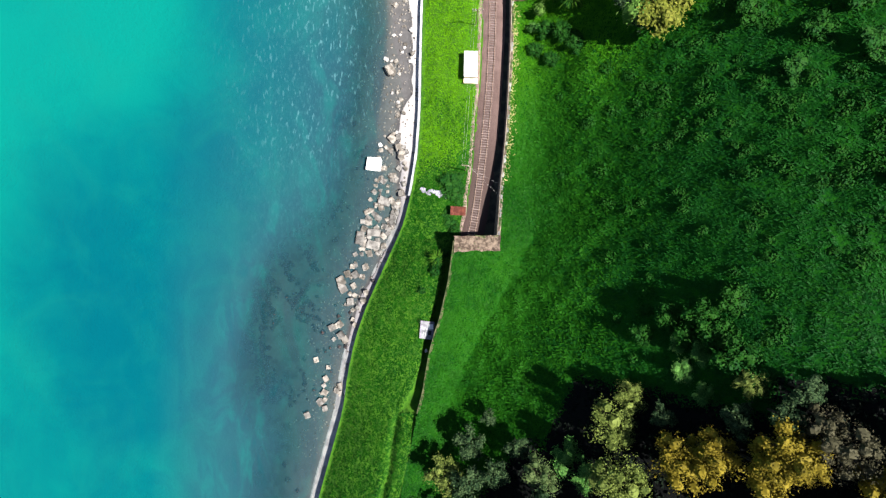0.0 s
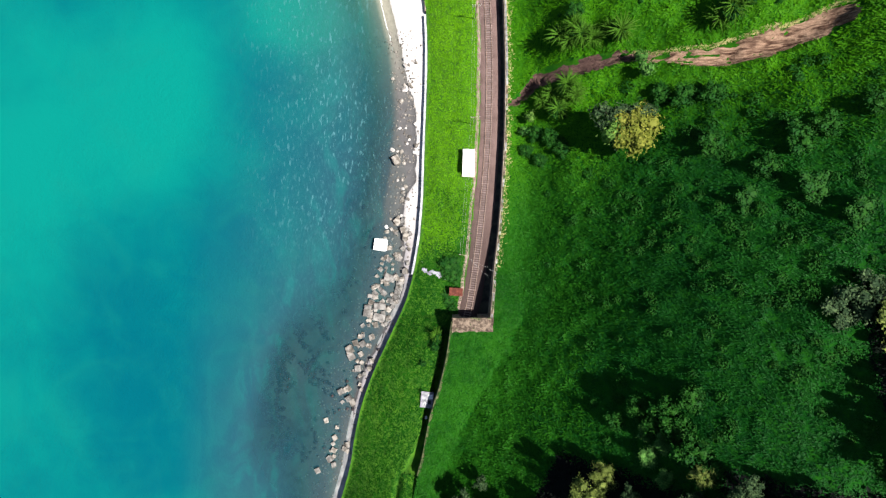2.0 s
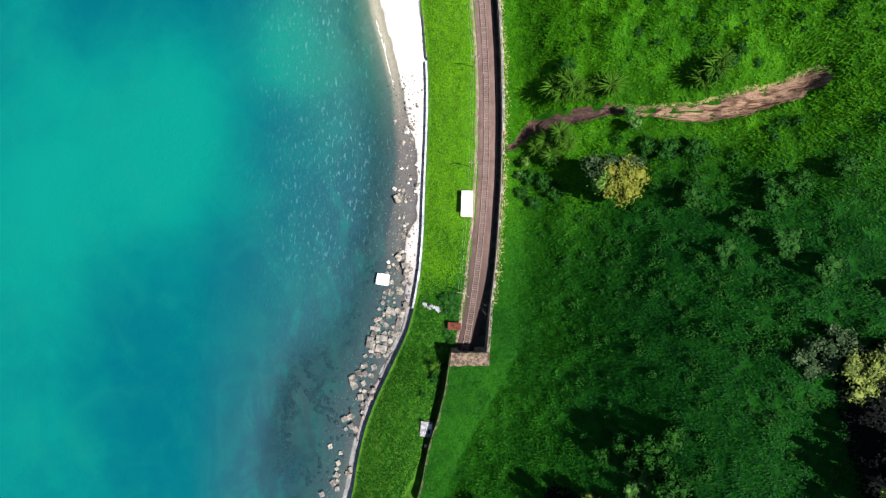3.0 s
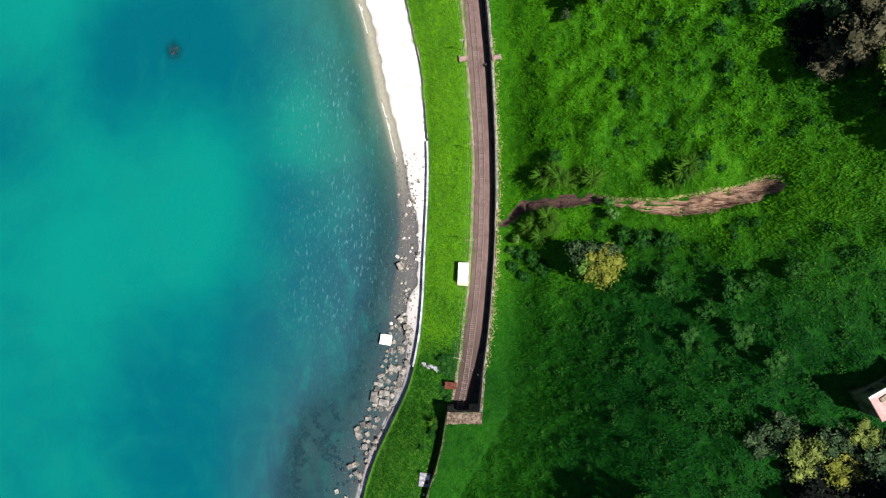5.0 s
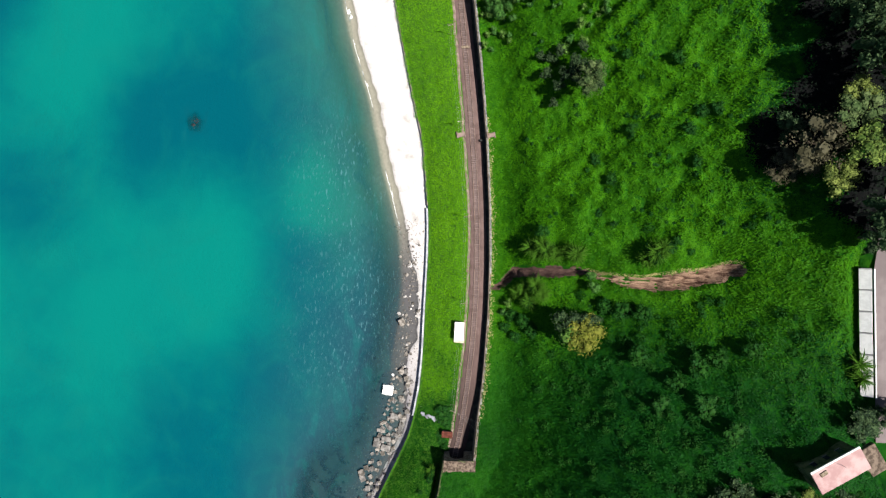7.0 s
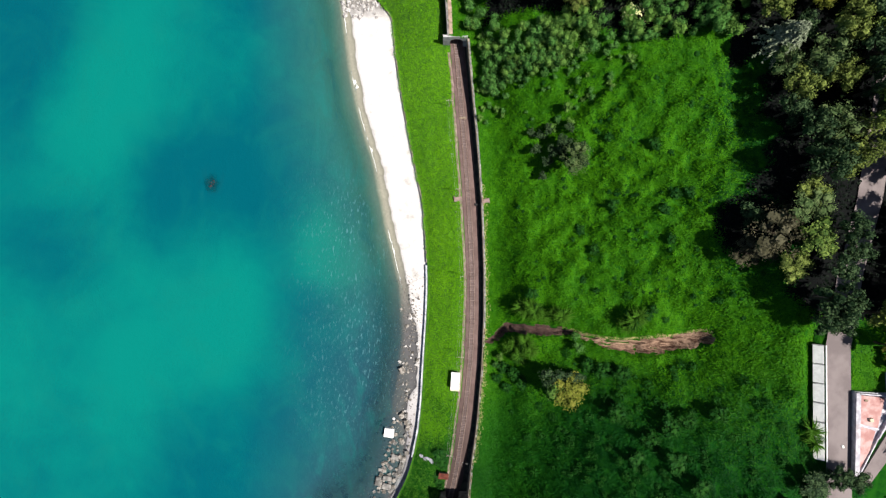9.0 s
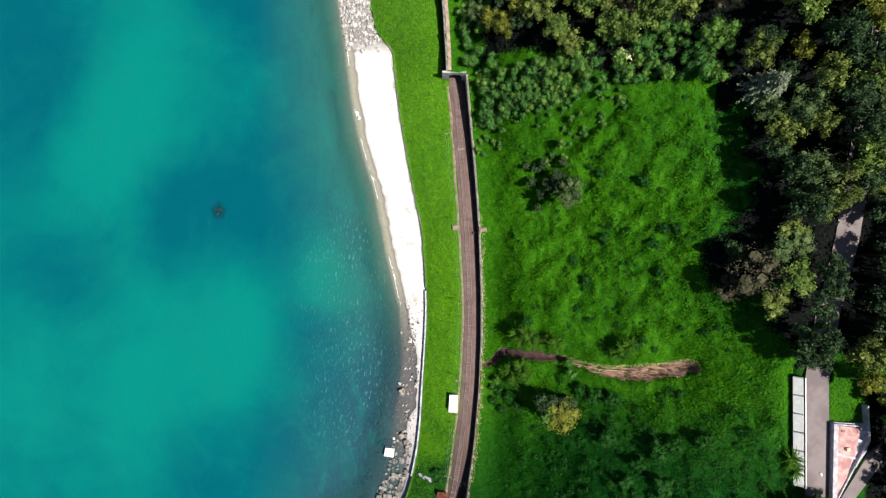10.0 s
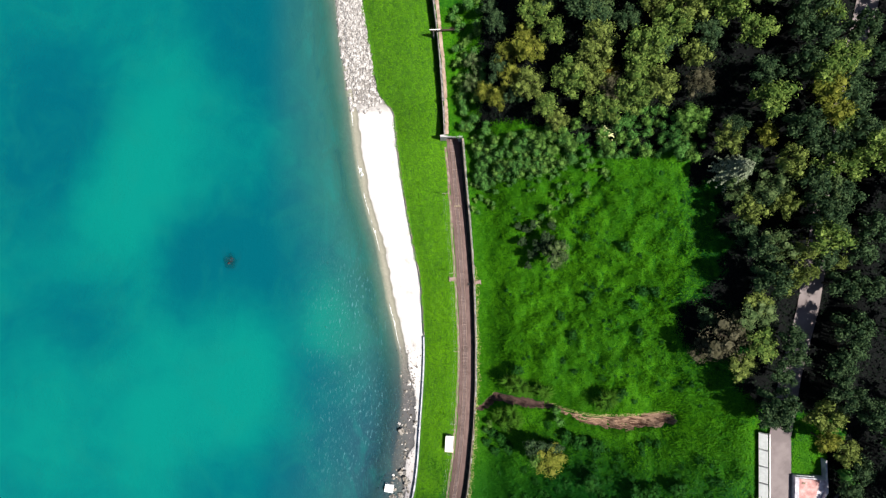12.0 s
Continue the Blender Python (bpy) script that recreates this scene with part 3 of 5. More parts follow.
def lofted(name, left, right, height, cols, material, label, category, power=1.0, rows=ys):
    t = np.linspace(0, 1, cols) ** power
    if power == 1.5:
        t = np.concatenate([0.166 * t, np.geomspace(0.19, 1.0, 10)])
        cols = len(t)
    base = soft_edge(rows) if power == 1.5 else left(rows)
    x = base[:, None] + (right(rows) - base)[:, None] * t[None] + (left(rows) - base)[:, None] * np.clip(1 - t / 0.003, 0, 1)[None]
    y = np.repeat(rows[:, None], cols, 1)
    ob = sheet(name, np.stack([x, y, height(x, y)], -1).reshape(-1, 3), grid_faces(len(rows), cols), material, smooth=True)
    return tagged(ob, label, category, kind="structure")


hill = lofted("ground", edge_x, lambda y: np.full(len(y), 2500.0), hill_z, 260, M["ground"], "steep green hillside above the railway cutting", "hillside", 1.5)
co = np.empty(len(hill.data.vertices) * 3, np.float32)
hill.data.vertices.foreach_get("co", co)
hill.data.attributes.new("litter_shade", "FLOAT", "POINT").data.foreach_set("value", wooded(co[0::3], co[1::3]).astype(np.float32))
lofted("shore_ground", lambda y: base_x(y) + 0.9, lambda y: shelf_x(y) + 0.5, strip_z, 40, M["turf"], "level grassy shelf between sea wall and railway", "shelf")
lofted("beach", lambda y: np.full(len(y), -420.0), lambda y: base_x(y) + 1.2, bed_z, 170, M["shingle"], "pale shingle beach running down under the water", "beach", 0.3)

# the sea: fine along the shore, wide beyond
rows = np.concatenate([[-2500.0, -1000], np.arange(-300, 420, 3.0), [1000, 2500]])
off = np.concatenate([np.arange(-13, 12, 0.5), np.arange(12, 260, 3.0), np.geomspace(262, 2500, 14)])
wx = water_x(rows)[:, None] - off[None]
wy = np.repeat(rows[:, None], len(off), 1)
sea = sheet("water", np.stack([wx, wy, np.zeros_like(wx)], -1).reshape(-1, 3), grid_faces(*wx.shape), M["water"], smooth=True)
sea.data.attributes.new("depth", "FLOAT", "POINT").data.foreach_set("value", np.maximum(0, -bed_z(wx, wy)).ravel().astype(np.float32))
milk = 0.25 + 0.09 / (1 + np.exp((wx + 95) / 8)) + 0.12 / (1 + np.exp((wy - 45) / 14)) / (1 + np.exp((wx + 62) / 8))
for px, py, size, much in ((-120, 42, 20, 0.42), (-98, 72, 22, 0.36), (-47, 95, 11, 0.95), (-36, 88, 8, 0.5), (-78, 77, 14, 0.55), (-138, 138, 26, 0.6), (-126, 168, 24, 0.5), (-168, 45, 22, 0.36), (-130, 60, 20, 0.25), (-84, 52, 14, 0.4), (-112, 205, 22, 0.3),
                           (-98, 17, 20, -0.3), (-86, -24, 26, -0.4), (-62, 22, 16, -0.4), (-110, 122, 18, -0.6), (-76, 128, 20, -0.5), (-170, 175, 26, -0.6), (-88, 222, 24, -0.6), (-45, 60, 14, -0.12), (-150, 92, 18, -0.3)):
    milk = milk + much * np.exp(-((wx - px) / size) ** 2 - ((wy - py) / (1.25 * size)) ** 2)
sea.data.attributes.new("plume", "FLOAT", "POINT").data.foreach_set("value", milk.ravel().astype(np.float32))
tagged(sea, "calm turquoise sea with milky green plumes", "sea", kind="structure")

# the line's bed
rows = np.arange(-30, 200, 0.75)
t = np.linspace(0, 1, 16)
bx = (rail_x(rows) - 2.9)[:, None] + (np.where(rows > NORTH, rail_x(rows) + 3.2, wall_x(rows) + 0.2) - rail_x(rows) + 2.9)[:, None] * t[None]
by = np.repeat(rows[:, None], 16, 1)
bo = np.abs(bx - rail_x(by))
bz = BED - 0.35 * np.clip((bo - 1.9) / 1.2, 0, 1) - np.where(bx > rail_x(by), 0.35 * np.clip((bo - 2.9) / 0.6, 0, 1), 0) + 0.04 * rumple(bx, by, 1.2)
tagged(sheet("railway_bed", np.stack([bx, by, bz], -1).reshape(-1, 3), grid_faces(*bx.shape), M["ballast"], smooth=True), "reddish brown ballast bed of the single track", "track bed", kind="structure")


# a drain between ballast and wall foot, darkened to widen the retaining wall's shadow
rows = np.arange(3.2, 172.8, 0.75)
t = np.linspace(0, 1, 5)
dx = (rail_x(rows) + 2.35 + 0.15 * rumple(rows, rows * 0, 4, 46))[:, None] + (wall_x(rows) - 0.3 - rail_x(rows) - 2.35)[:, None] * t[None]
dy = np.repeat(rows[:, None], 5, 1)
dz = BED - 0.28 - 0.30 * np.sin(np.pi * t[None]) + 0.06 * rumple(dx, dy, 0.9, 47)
tagged(sheet("drain", np.stack([dx, dy, dz], -1).reshape(-1, 3), grid_faces(*dx.shape), M["gutter_shade"], smooth=True), "mossy drain along the foot of the wall, darkened for its shade", "drain", kind="structure")

rows = np.arange(4, 171, 0.75)
t = np.linspace(0, 1, 6)
px = (rail_x(rows) - 3.5 + 0.35 * rumple(rows, rows * 0, 6, 41))[:, None] + (1.05 - 0.2 * rumple(rows, rows * 0, 9, 42))[:, None] * t[None]
py = np.repeat(rows[:, None], 6, 1)
pz = np.maximum(strip_z(px, py), BED - 0.32) + 0.10 - 0.12 * (2 * t[None] - 1) ** 2
tagged(sheet("trackside_path", np.stack([px, py, pz], -1).reshape(-1, 3), grid_faces(*px.shape), M["sand"], smooth=True), "narrow sandy path beside the ballast", "path", kind="structure")


def wall_run(name, at, thick, low, high, rows, material, label, category="wall", batter=0.0):
    """A wall that follows a line: a closed ring of four corners for every row."""
    x = at(rows)
    lo, hi = low(rows) * np.ones(len(rows)), high(rows) * np.ones(len(rows))
    wob = 0.06 * rumple(rows, rows * 0, 2.0, 8)
    ring = np.stack([np.stack([x - thick - batter + wob, rows, lo], -1), np.stack([x - thick + wob, rows, hi], -1), np.stack([x, rows, hi], -1), np.stack([x, rows, lo], -1)], 1)
    i = np.arange(len(rows) * 4).reshape(-1, 4)
    f = [np.stack([i[:-1, a], i[:-1, b], i[1:, b], i[1:, a]], -1) for a, b in ((0, 1), (1, 2), (2, 3), (3, 0))]
    f += [i[:1], i[-1:, ::-1]]
    return tagged(sheet(name, ring.reshape(-1, 3), np.concatenate(f), material), label, category, kind="structure")


wall_east = wall_run("wall_east", lambda y: wall_x(y) + 0.45, 0.8, lambda y: BED - 1.2, lambda y: crest_z(y) + 0.02, np.arange(2.6, 173, 1.0), M["stone"], "rough stone retaining wall along the railway cutting", "retaining wall")
wall_south = wall_run("wall_south", lambda y: south_x(y) + 0.35, 0.7, lambda y: 5.5 + 0 * y, lambda y: crest_z(y) + 0.02, np.arange(-39, 2.2, 1.0), M["mossy"], "overgrown stone gallery wall above a dark ditch", "retaining wall")
wall_north = wall_run("wall_north", lambda y: north_x(y) + 0.35, 0.7, lambda y: 5.5 + 0 * y, lambda y: crest_z(y) + 0.02, np.arange(173.4, 260, 1.0), M["concrete"], "grey concrete gallery wall above a narrow ditch", "retaining wall")
wall_run("wall_sea", lambda y: base_x(y) + 1.7, 1.5, lambda y: -0.4 + 0 * y, lambda y: np.interp(y, [-60, 0, 60, 90, 110, 190], [3.2, 3.0, 2.7, 2.5, 2.2, 2.0]), np.arange(14, 90, 1.0), M["sea_concrete"], "weathered pale concrete sea wall", "sea wall")
wall_run("wall_slope", lambda y: base_x(y) + 1.7, 0.9, lambda y: -0.4 + 0 * y, lambda y: np.interp(y, [-60, 0, 60], [3.1, 2.9, 2.6]), np.arange(-90, 14, 1.0), M["slope_concrete"], "weathered grey concrete sea wall", "sea wall", 0.2)
wall_run("wall_apron", lambda y: base_x(y) + 1.0, 1.4 + 0.0, lambda y: -0.6 + 0 * y, lambda y: 0.85 + 0.12 * rumple(y, y * 0, 3.0, 49), np.arange(-90, 14, 1.0), M["pale_concrete"], "pale sloping concrete apron at the foot of the sea wall", "apron", 2.2)
wall_run("wall_bank", lambda y: base_x(y) + 1.3, 0.8, lambda y: -0.4 + 0 * y, lambda y: np.interp(y, [90, 110, 190], [2.5, 2.3, 2.0]), np.arange(90, 190, 1.0), M["stone"], "low dark stone bank at the back of the beach", "sea wall")


def portal(name, x0, x1, y0, y1, top, cx, label, material):
    """A tunnel's end wall with an arched mouth through it."""
    bm, r, spring = bmesh.new(), 2.5, BED + 3.4
    add_box(bm, (cx - r - x0, y1 - y0, top - BED + 1.5), ((x0 + cx - r) / 2, (y0 + y1) / 2, (top + BED - 1.5) / 2))
    add_box(bm, (x1 - cx - r, y1 - y0, top - BED + 1.5), ((x1 + cx + r) / 2, (y0 + y1) / 2, (top + BED - 1.5) / 2))
    n = 12
    for k in range(n):
        a, b = math.pi * k / n, math.pi * (k + 1) / n
        xa, xb = cx + r * math.cos(a), cx + r * math.cos(b)
        za, zb = spring + r * math.sin(a), spring + r * math.sin(b)
        c = [(xa, za), (xb, zb), (xb, top), (xa, top)]
        f = [bm.verts.new((x, y0, z)) for x, z in c]
        g = [bm.verts.new((x, y1, z)) for x, z in c]
        bm.faces.new(f)
        bm.faces.new(g[::-1])
        for i in range(4):
            bm.faces.new((f[i], g[i], g[(i + 1) % 4], f[(i + 1) % 4]))
    return tagged(part(name, bm, material), label, "tunnel portal", kind="structure")


portal_south = portal("portal_south", 2.2, 12.2, 1.2, 3.0, 14.4, 6.6, "stone tunnel portal with an earth-covered top", M["stone"])
portal_north = portal("portal_north", -0.2, 8.8, 173.0, 173.8, 14.6, 4.8, "pale concrete tunnel portal under green slopes", M["pale_concrete"])
for cx, y0, y1, nm in ((6.6, 1.2, -24, "tunnel_lining"), (4.8, 173.8, 198, "tunnel_lining")):
    a = np.linspace(0, math.pi, 13)
    rr = np.linspace(y0, y1, 14)
    px = np.concatenate([[cx + 2.5], cx + 2.5 * np.cos(a), [cx - 2.5]])
    pz = np.concatenate([[BED - 1], BED + 3.4 + 2.5 * np.sin(a), [BED - 1]])
    vx = px[None] + (rail_x(rr) - rail_x(y0))[:, None]
    tagged(sheet(nm, np.stack([vx, np.repeat(rr[:, None], 15, 1), np.repeat(pz[None], 14, 0)], -1).reshape(-1, 3), grid_faces(14, 15), M["stone"]), "dark vaulted tunnel lining", "tunnel", kind="structure")


# bare earth gully up the slope
def gully():
    mx = np.linspace(16.6, 85.0, 150)
    c = np.linspace(-1, 1, 19)
    x = np.repeat(mx[:, None], 19, 1) + 0.3 * rumple(mx, mx * 0, 2.0, 13)[:, None]
    w = gully_w(mx) * (1 + 0.22 * rumple(mx, mx * 0, 3.5, 11))
    y = gully_y(mx)[:, None] + w[:, None] * c[None] + 0.5 * rumple(x, x * 0 + c[None] * 2, 3.0, 9)
    z = hill_z(x, y) + 0.32 - 0.55 * np.abs(c[None]) ** 4 + 0.26 * rumple(x * 0.5, y * 2.2, 1.3, 10) + 0.10 * rumple(x, y, 0.7, 12)
    return tagged(sheet("earth_gully", np.stack([x, y, z], -1).reshape(-1, 3), grid_faces(150, 19), M["earth"], smooth=True), "bare reddish earth gully scarred into the slope", "bare earth", kind="structure")


gully()


# ---- the railway ----
track = thing("railway_track", pose(0, 0, 0), "single railway track on pale sleepers", "railway track")
rows = np.arange(-26, 198, 1.0)
heading = np.arctan2(np.gradient(rail_x(rows)), np.gradient(rows))
for side in (-0.76, 0.76):
    prof = [(-0.07, 0.0), (-0.07, 0.03), (-0.02, 0.05), (-0.02, 0.13), (-0.04, 0.17), (0.04, 0.17), (0.02, 0.13), (0.02, 0.05), (0.07, 0.03), (0.07, 0.0)]
    v = np.array([[(rail_x(y) + (side + px) * math.cos(h), y - (side + px) * math.sin(h), BED + 0.16 + pz) for px, pz in prof] for y, h in zip(rows, heading)])
    sheet("rail", v.reshape(-1, 3), grid_faces(len(rows), len(prof)), M["rail"], track, label="rusty steel rail")


# ---- huts, houses, road ----
def hut():
    h = thing("trackside_hut", pose(6.9, 45.6, 6.9, 0, 0, -2), "small white flat-roofed trackside hut", "hut")
    bm = bmesh.new()
    add_box(bm, (2.9, 5.9, 1.9), (0, 0, 0.65))
    part("wall", bm, M["plaster"], h, "cream plastered wall")
    part("roof", box((3.3, 6.4, 0.16), (0, 0, 1.68), 0, 0.03), M["white_roof"], h, "white sheet roof")
    part("door", box((0.06, 0.9, 1.5), (1.47, 0.8, 0.7), 0, 0.01), M["wood"], h)
    w = part("window", box((0.05, 1.0, 0.6), (1.47, -1.3, 1.1)), M["glass"], h)
    part("sill", box((0.14, 1.2, 0.06), (1.52, -1.3, 0.76)), M["concrete"], w)
    tagged(part("concrete_apron", box((3.6, 1.3, 0.3), (6.9, 42.0, 6.95), -4, 0.04), M["plaster"]), "sandy concrete apron beside the white hut", "apron")


def shed():
    s = thing("ditch_shed", pose(-4.9, -19.6, 9.6, 0, 0, -6), "small grey sheet-roofed shed beside the ditch", "shed")
    part("wall", box((2.9, 3.9, 2.0), (0, 0, 0.4)), M["wood"], s)
    for k in range(4):
        part("roof_sheet", box((3.4, 1.12, 0.06), (0, -1.62 + 1.08 * k, 1.5 + 0.03 * (k % 2)), 1.5 * (k % 3 - 1), 0.01), M["grey_sheet"], s)
    part("roof_patch", box((1.1, 1.2, 0.05), (0.9, 0.9, 1.6), 8, 0.01), M["white_roof"], s, "pale patch of newer sheet")
    part("roof_opening", box((0.8, 1.1, 0.05), (0.75, -0.6, 1.6), 0), M["dark"], s)
    for k in range(3):
        part("batten", box((0.12, 0.5, 0.06), (-0.7 + 0.45 * k, -0.9, 1.6)), M["white_roof"], s)
    tagged(part("water_tank", box((0.8, 0.8, 0.9), (-5.3, -24.9, 9.3), 20, 0.1), M["white_roof"]), "small white water tank standing in the ditch", "tank")


def red_shed():
    s = thing("red_shelter", pose(3.2, 9.4, 6.9, 0, 0, -4), "low shelter with a rusty red roof by the track", "shelter")
    part("wall", box((3.2, 1.7, 1.7), (0, 0, 0.6)), M["wood"], s)
    u = np.linspace(-1.9, 1.9, 79)
    wave = 0.045 * np.sin(u * 21.0)
    rim = [np.stack([u, np.full(79, y), 1.55 + wave + z], 1) for y, z in ((-1.1, 0.0), (1.1, 0.0), (1.1, 0.05), (-1.1, 0.05))]
    i = np.arange(4 * 79).reshape(4, 79)
    f = np.concatenate([np.stack([i[p, :-1], i[p, 1:], i[q, 1:], i[q, :-1]], -1) for p, q in ((0, 1), (1, 2), (2, 3), (3, 0))])
    sheet("roof", np.concatenate(rim), f, M["red_sheet"], s, label="corrugated rusty red roof")


def pole(x, y, z, turn, height=8.2):
    p = thing("utility_pole", pose(x, y, z, 0, 0, turn), "wooden line pole with crossarm beside the track", "utility pole", "poles along the railway")
    part("mast", add_tube(bmesh.new(), (0, 0, -0.5), (0, 0, height), 0.14, 0.09), M["wood"], p)
    for k, w in ((0.3, 2.6), (1.0, 2.0)):
        part("crossarm", box((w, 0.12, 0.12), (0, 0, height - k), 0, 0.01), M["wood"], p)
        for i in (-1, -0.4, 0.4, 1):
            part("insulator", add_tube(bmesh.new(), (i * w / 2.2, 0, height - k + 0.05), (i * w / 2.2, 0, height - k + 0.3), 0.07, 0.05, 6), M["white_roof"], p)
    return Vector((x, y, z + height - 0.1))


def cable(a, b, sag=0.8, radius=0.012):
    cu = bpy.data.curves.new("line_wire", "CURVE")
    cu.dimensions, cu.bevel_depth, cu.bevel_resolution = "3D", radius, 1
    sp = cu.splines.new("POLY")
    sp.points.add(12)
    for k in range(13):
        t = k / 12
        p = a.lerp(b, t)
        sp.points[k].co = (p.x, p.y, p.z - 4 * sag * t * (1 - t), 1)
    cu.materials.append(M["wire"])
    tagged(new("line_wire", cu), "thin sagging wire strung between line poles", "wire", "wires along the railway")


hut(), shed(), red_shed()
tops = [pole(5.2, 19.6, 6.6, -8), pole(8.4, 56.0, 6.8, 0), pole(9.0, 85.5, 6.8, 3), pole(6.4, 117.5, 6.8, 8), pole(2.6, 150, 6.8, 6)]
for a, b in zip(tops, tops[1:]):
    for o in (-1.1, -0.45, 0.45, 1.1):
        cable(a + Vector((o, 0, 0)), b + Vector((o, 0, 0)))
cable(tops[0], Vector((14.6, 14.5, 12.0)), 0.2)
cable(tops[0] + Vector((0.5, 0, -0.7)), Vector((14.2, 11.5, 12.6)), 0.2)


def culvert():
    """Where the ditch passes under the line: a headwall on either side."""
    for x, y, w, nm in ((6.6, 114.6, 2.6, "sandy culvert headwall at the edge of the grass"), (16.9, 113.8, 2.4, "sandy culvert headwall on top of the retaining wall")):
        z = 6.75 if x < 10 else 10.2
        c = thing("culvert_head", pose(x, y, z, 0, 0, 10), nm, "culvert", "culvert headwalls")
        part("slab", box((w, 1.5, 0.7), (0, 0, 0.3), 0, 0.06), M["sand"], c)
        part("side_wall", box((0.4, 2.2, 1.0), (-w / 2, 0.2, 0.3), 0, 0.05), M["sand"], c)
        part("side_wall", box((0.4, 2.0, 1.0), (w / 2, -0.2, 0.3), 0, 0.05), M["sand"], c)
    tagged(part("relay_box", box((0.9, 0.7, 1.3), (13.6, 112.6, 7.3), 4, 0.05), M["dark"]), "dark trackside relay box beside the rails", "relay box")
    tagged(part("track_plate", box((2.9, 0.8, 0.08), (7.75, 145.5, 7.3), 4, 0.01), M["wood"]), "dark crossing plate laid over the rails", "crossing plate")


def footbridge():
    b = thing("footbridge", pose(2.6, 215.6, 17.0, 0, 0, 4), "narrow dark footbridge across the gallery ditch", "footbridge")
    part("deck", box((15.0, 0.7, 0.25), (0, 0, 0.2), 0, 0.02), M["tarred_wood"], b)
    part("end_slab", box((4.4, 0.3, 0.14), (-6.0, 0.22, 0.4), 0, 0.02), M["white_roof"], b, "white end slab")
    for s in (-0.42, 0.42):
        part("rail", box((15.0, 0.08, 0.08), (0, s, 1.25)), M["tarred_wood"], b)
        for k in range(8):
            part("post", box((0.08, 0.08, 1.0), (-7.2 + 2.05 * k, s, 0.8)), M["tarred_wood"], b)
    part("pier", box((0.6, 0.9, 10.0), (-6.6, 0, -4.9)), M["concrete"], b)
    for y in (201.0, 188.0):
        tagged(part("concrete_buttress", box((1.1, 1.5, 7.5), (float(north_x(y)) + 0.1, y, 12.0), 4, 0.05), M["concrete"]), "pale concrete buttress on the gallery wall", "buttress", "buttresses on the gallery wall")


culvert(), footbridge()

# sandy footpath on top of the gallery
rows = np.arange(174, 262, 1.0)
c = np.linspace(0, 1, 6)
gx = (north_x(rows) + 0.4)[:, None] + 1.4 * c[None] + 0.2 * rumple(rows, rows * 0, 5, 3)[:, None]
gy = np.repeat(rows[:, None], 6, 1)
tagged(sheet("footpath", np.stack([gx, gy, hill_z(gx, gy) + 0.22 - 0.12 * (2 * c[None] - 1) ** 2 + 0 * gx], -1).reshape(-1, 3), grid_faces(*gx.shape), M["path_sand"], smooth=True), "sandy footpath on top of the tunnel gallery", "footpath", kind="structure")

# steps from the beach to the line
st = thing("beach_steps", pose(0, 0, 0), "worn grey stone steps climbing from the sea wall", "steps")
for k in range(40):
    t = k / 39
    x, y = -6.2 + 6.8 * t + random.uniform(-0.2, 0.2), 15.2 - 1.7 * t + random.uniform(-0.7, 0.6)
    part("step", box((random.uniform(0.4, 0.8), random.uniform(0.4, 0.8), 0.35), (x, y, float(strip_z(x, y)) + 0.06), random.uniform(-40, 10), 0.06), M["slope_concrete"], st)
part("ramp", box((0.9, 4.2, 0.5), (-6.5, 16.4, 2.95), -8, 0.04), M["slope_concrete"], st)
tagged(part("mooring_post", add_tube(bmesh.new(), (-6.3, 17.6, 2.4), (-6.3, 17.6, 3.7), 0.22, 0.18), M["white_roof"]), "short white mooring post on the sea wall", "post")


# road on the slope with its parapet
rows = np.arange(28, 262, 2.0)
c = np.linspace(-1, 1, 9)
qx = road_x(rows)[:, None] + 3.5 * c[None]
qy = np.repeat(rows[:, None], 9, 1)
qz = np.repeat(road_z(rows)[:, None], 9, 1) - 0.06 * c[None] ** 2
tagged(sheet("road", np.stack([qx, qy, qz], -1).reshape(-1, 3), grid_faces(*qx.shape), M["asphalt"], smooth=True), "worn grey asphalt lane along the slope", "road", kind="structure")


def parapet():
    for k in range(6):
        y = 41.5 + 5.35 * k
        h = math.degrees(math.atan2(float(road_x(y + 1) - road_x(y - 1)), 2))
        p = thing("parapet_panel", pose(float(road_x(y)) - 3.75, y, float(road_z(y)), 0, 0, -h), "whitewashed panel of the roadside retaining wall", "parapet panel", "parapet panels along the road")
        bm = box((2.5, 5.0, 0.22), (0, 0, 0), 0, 0.03)
        bm.transform(pose(-0.95, 0, -1.05, 0, -42, 0))
        part("panel", bm, M["white_roof"], p)
        bm = box((2.5, 0.3, 0.55), (0, 2.58, 0.05), 0, 0.03)
        bm.transform(pose(-0.95, 0, -1.05, 0, -42, 0))
        part("buttress", bm, M["pale_concrete"], p)
        part("kerb", box((0.3, 5.3, 0.22), (0.35, 0, 0.1), 0, 0.03), M["white_roof"], p)
    tagged(part("parked_sack", box((0.6, 0.9, 0.35), (112.4, 43.2, 58.2), 25, 0.1), M["white_roof"]), "small white sack lying on the road", "sack")


parapet()


def prism(corners, low, high):
    bm = bmesh.new()
    f = [bm.verts.new((x, y, low)) for x, y in corners]
    g = [bm.verts.new((x, y, high)) for x, y in corners]
    bm.faces.new(f[::-1])
    bm.faces.new(g)
    n = len(corners)
    for i in range(n):
        bm.faces.new((f[i], f[(i + 1) % n], g[(i + 1) % n], g[i]))
    return bm


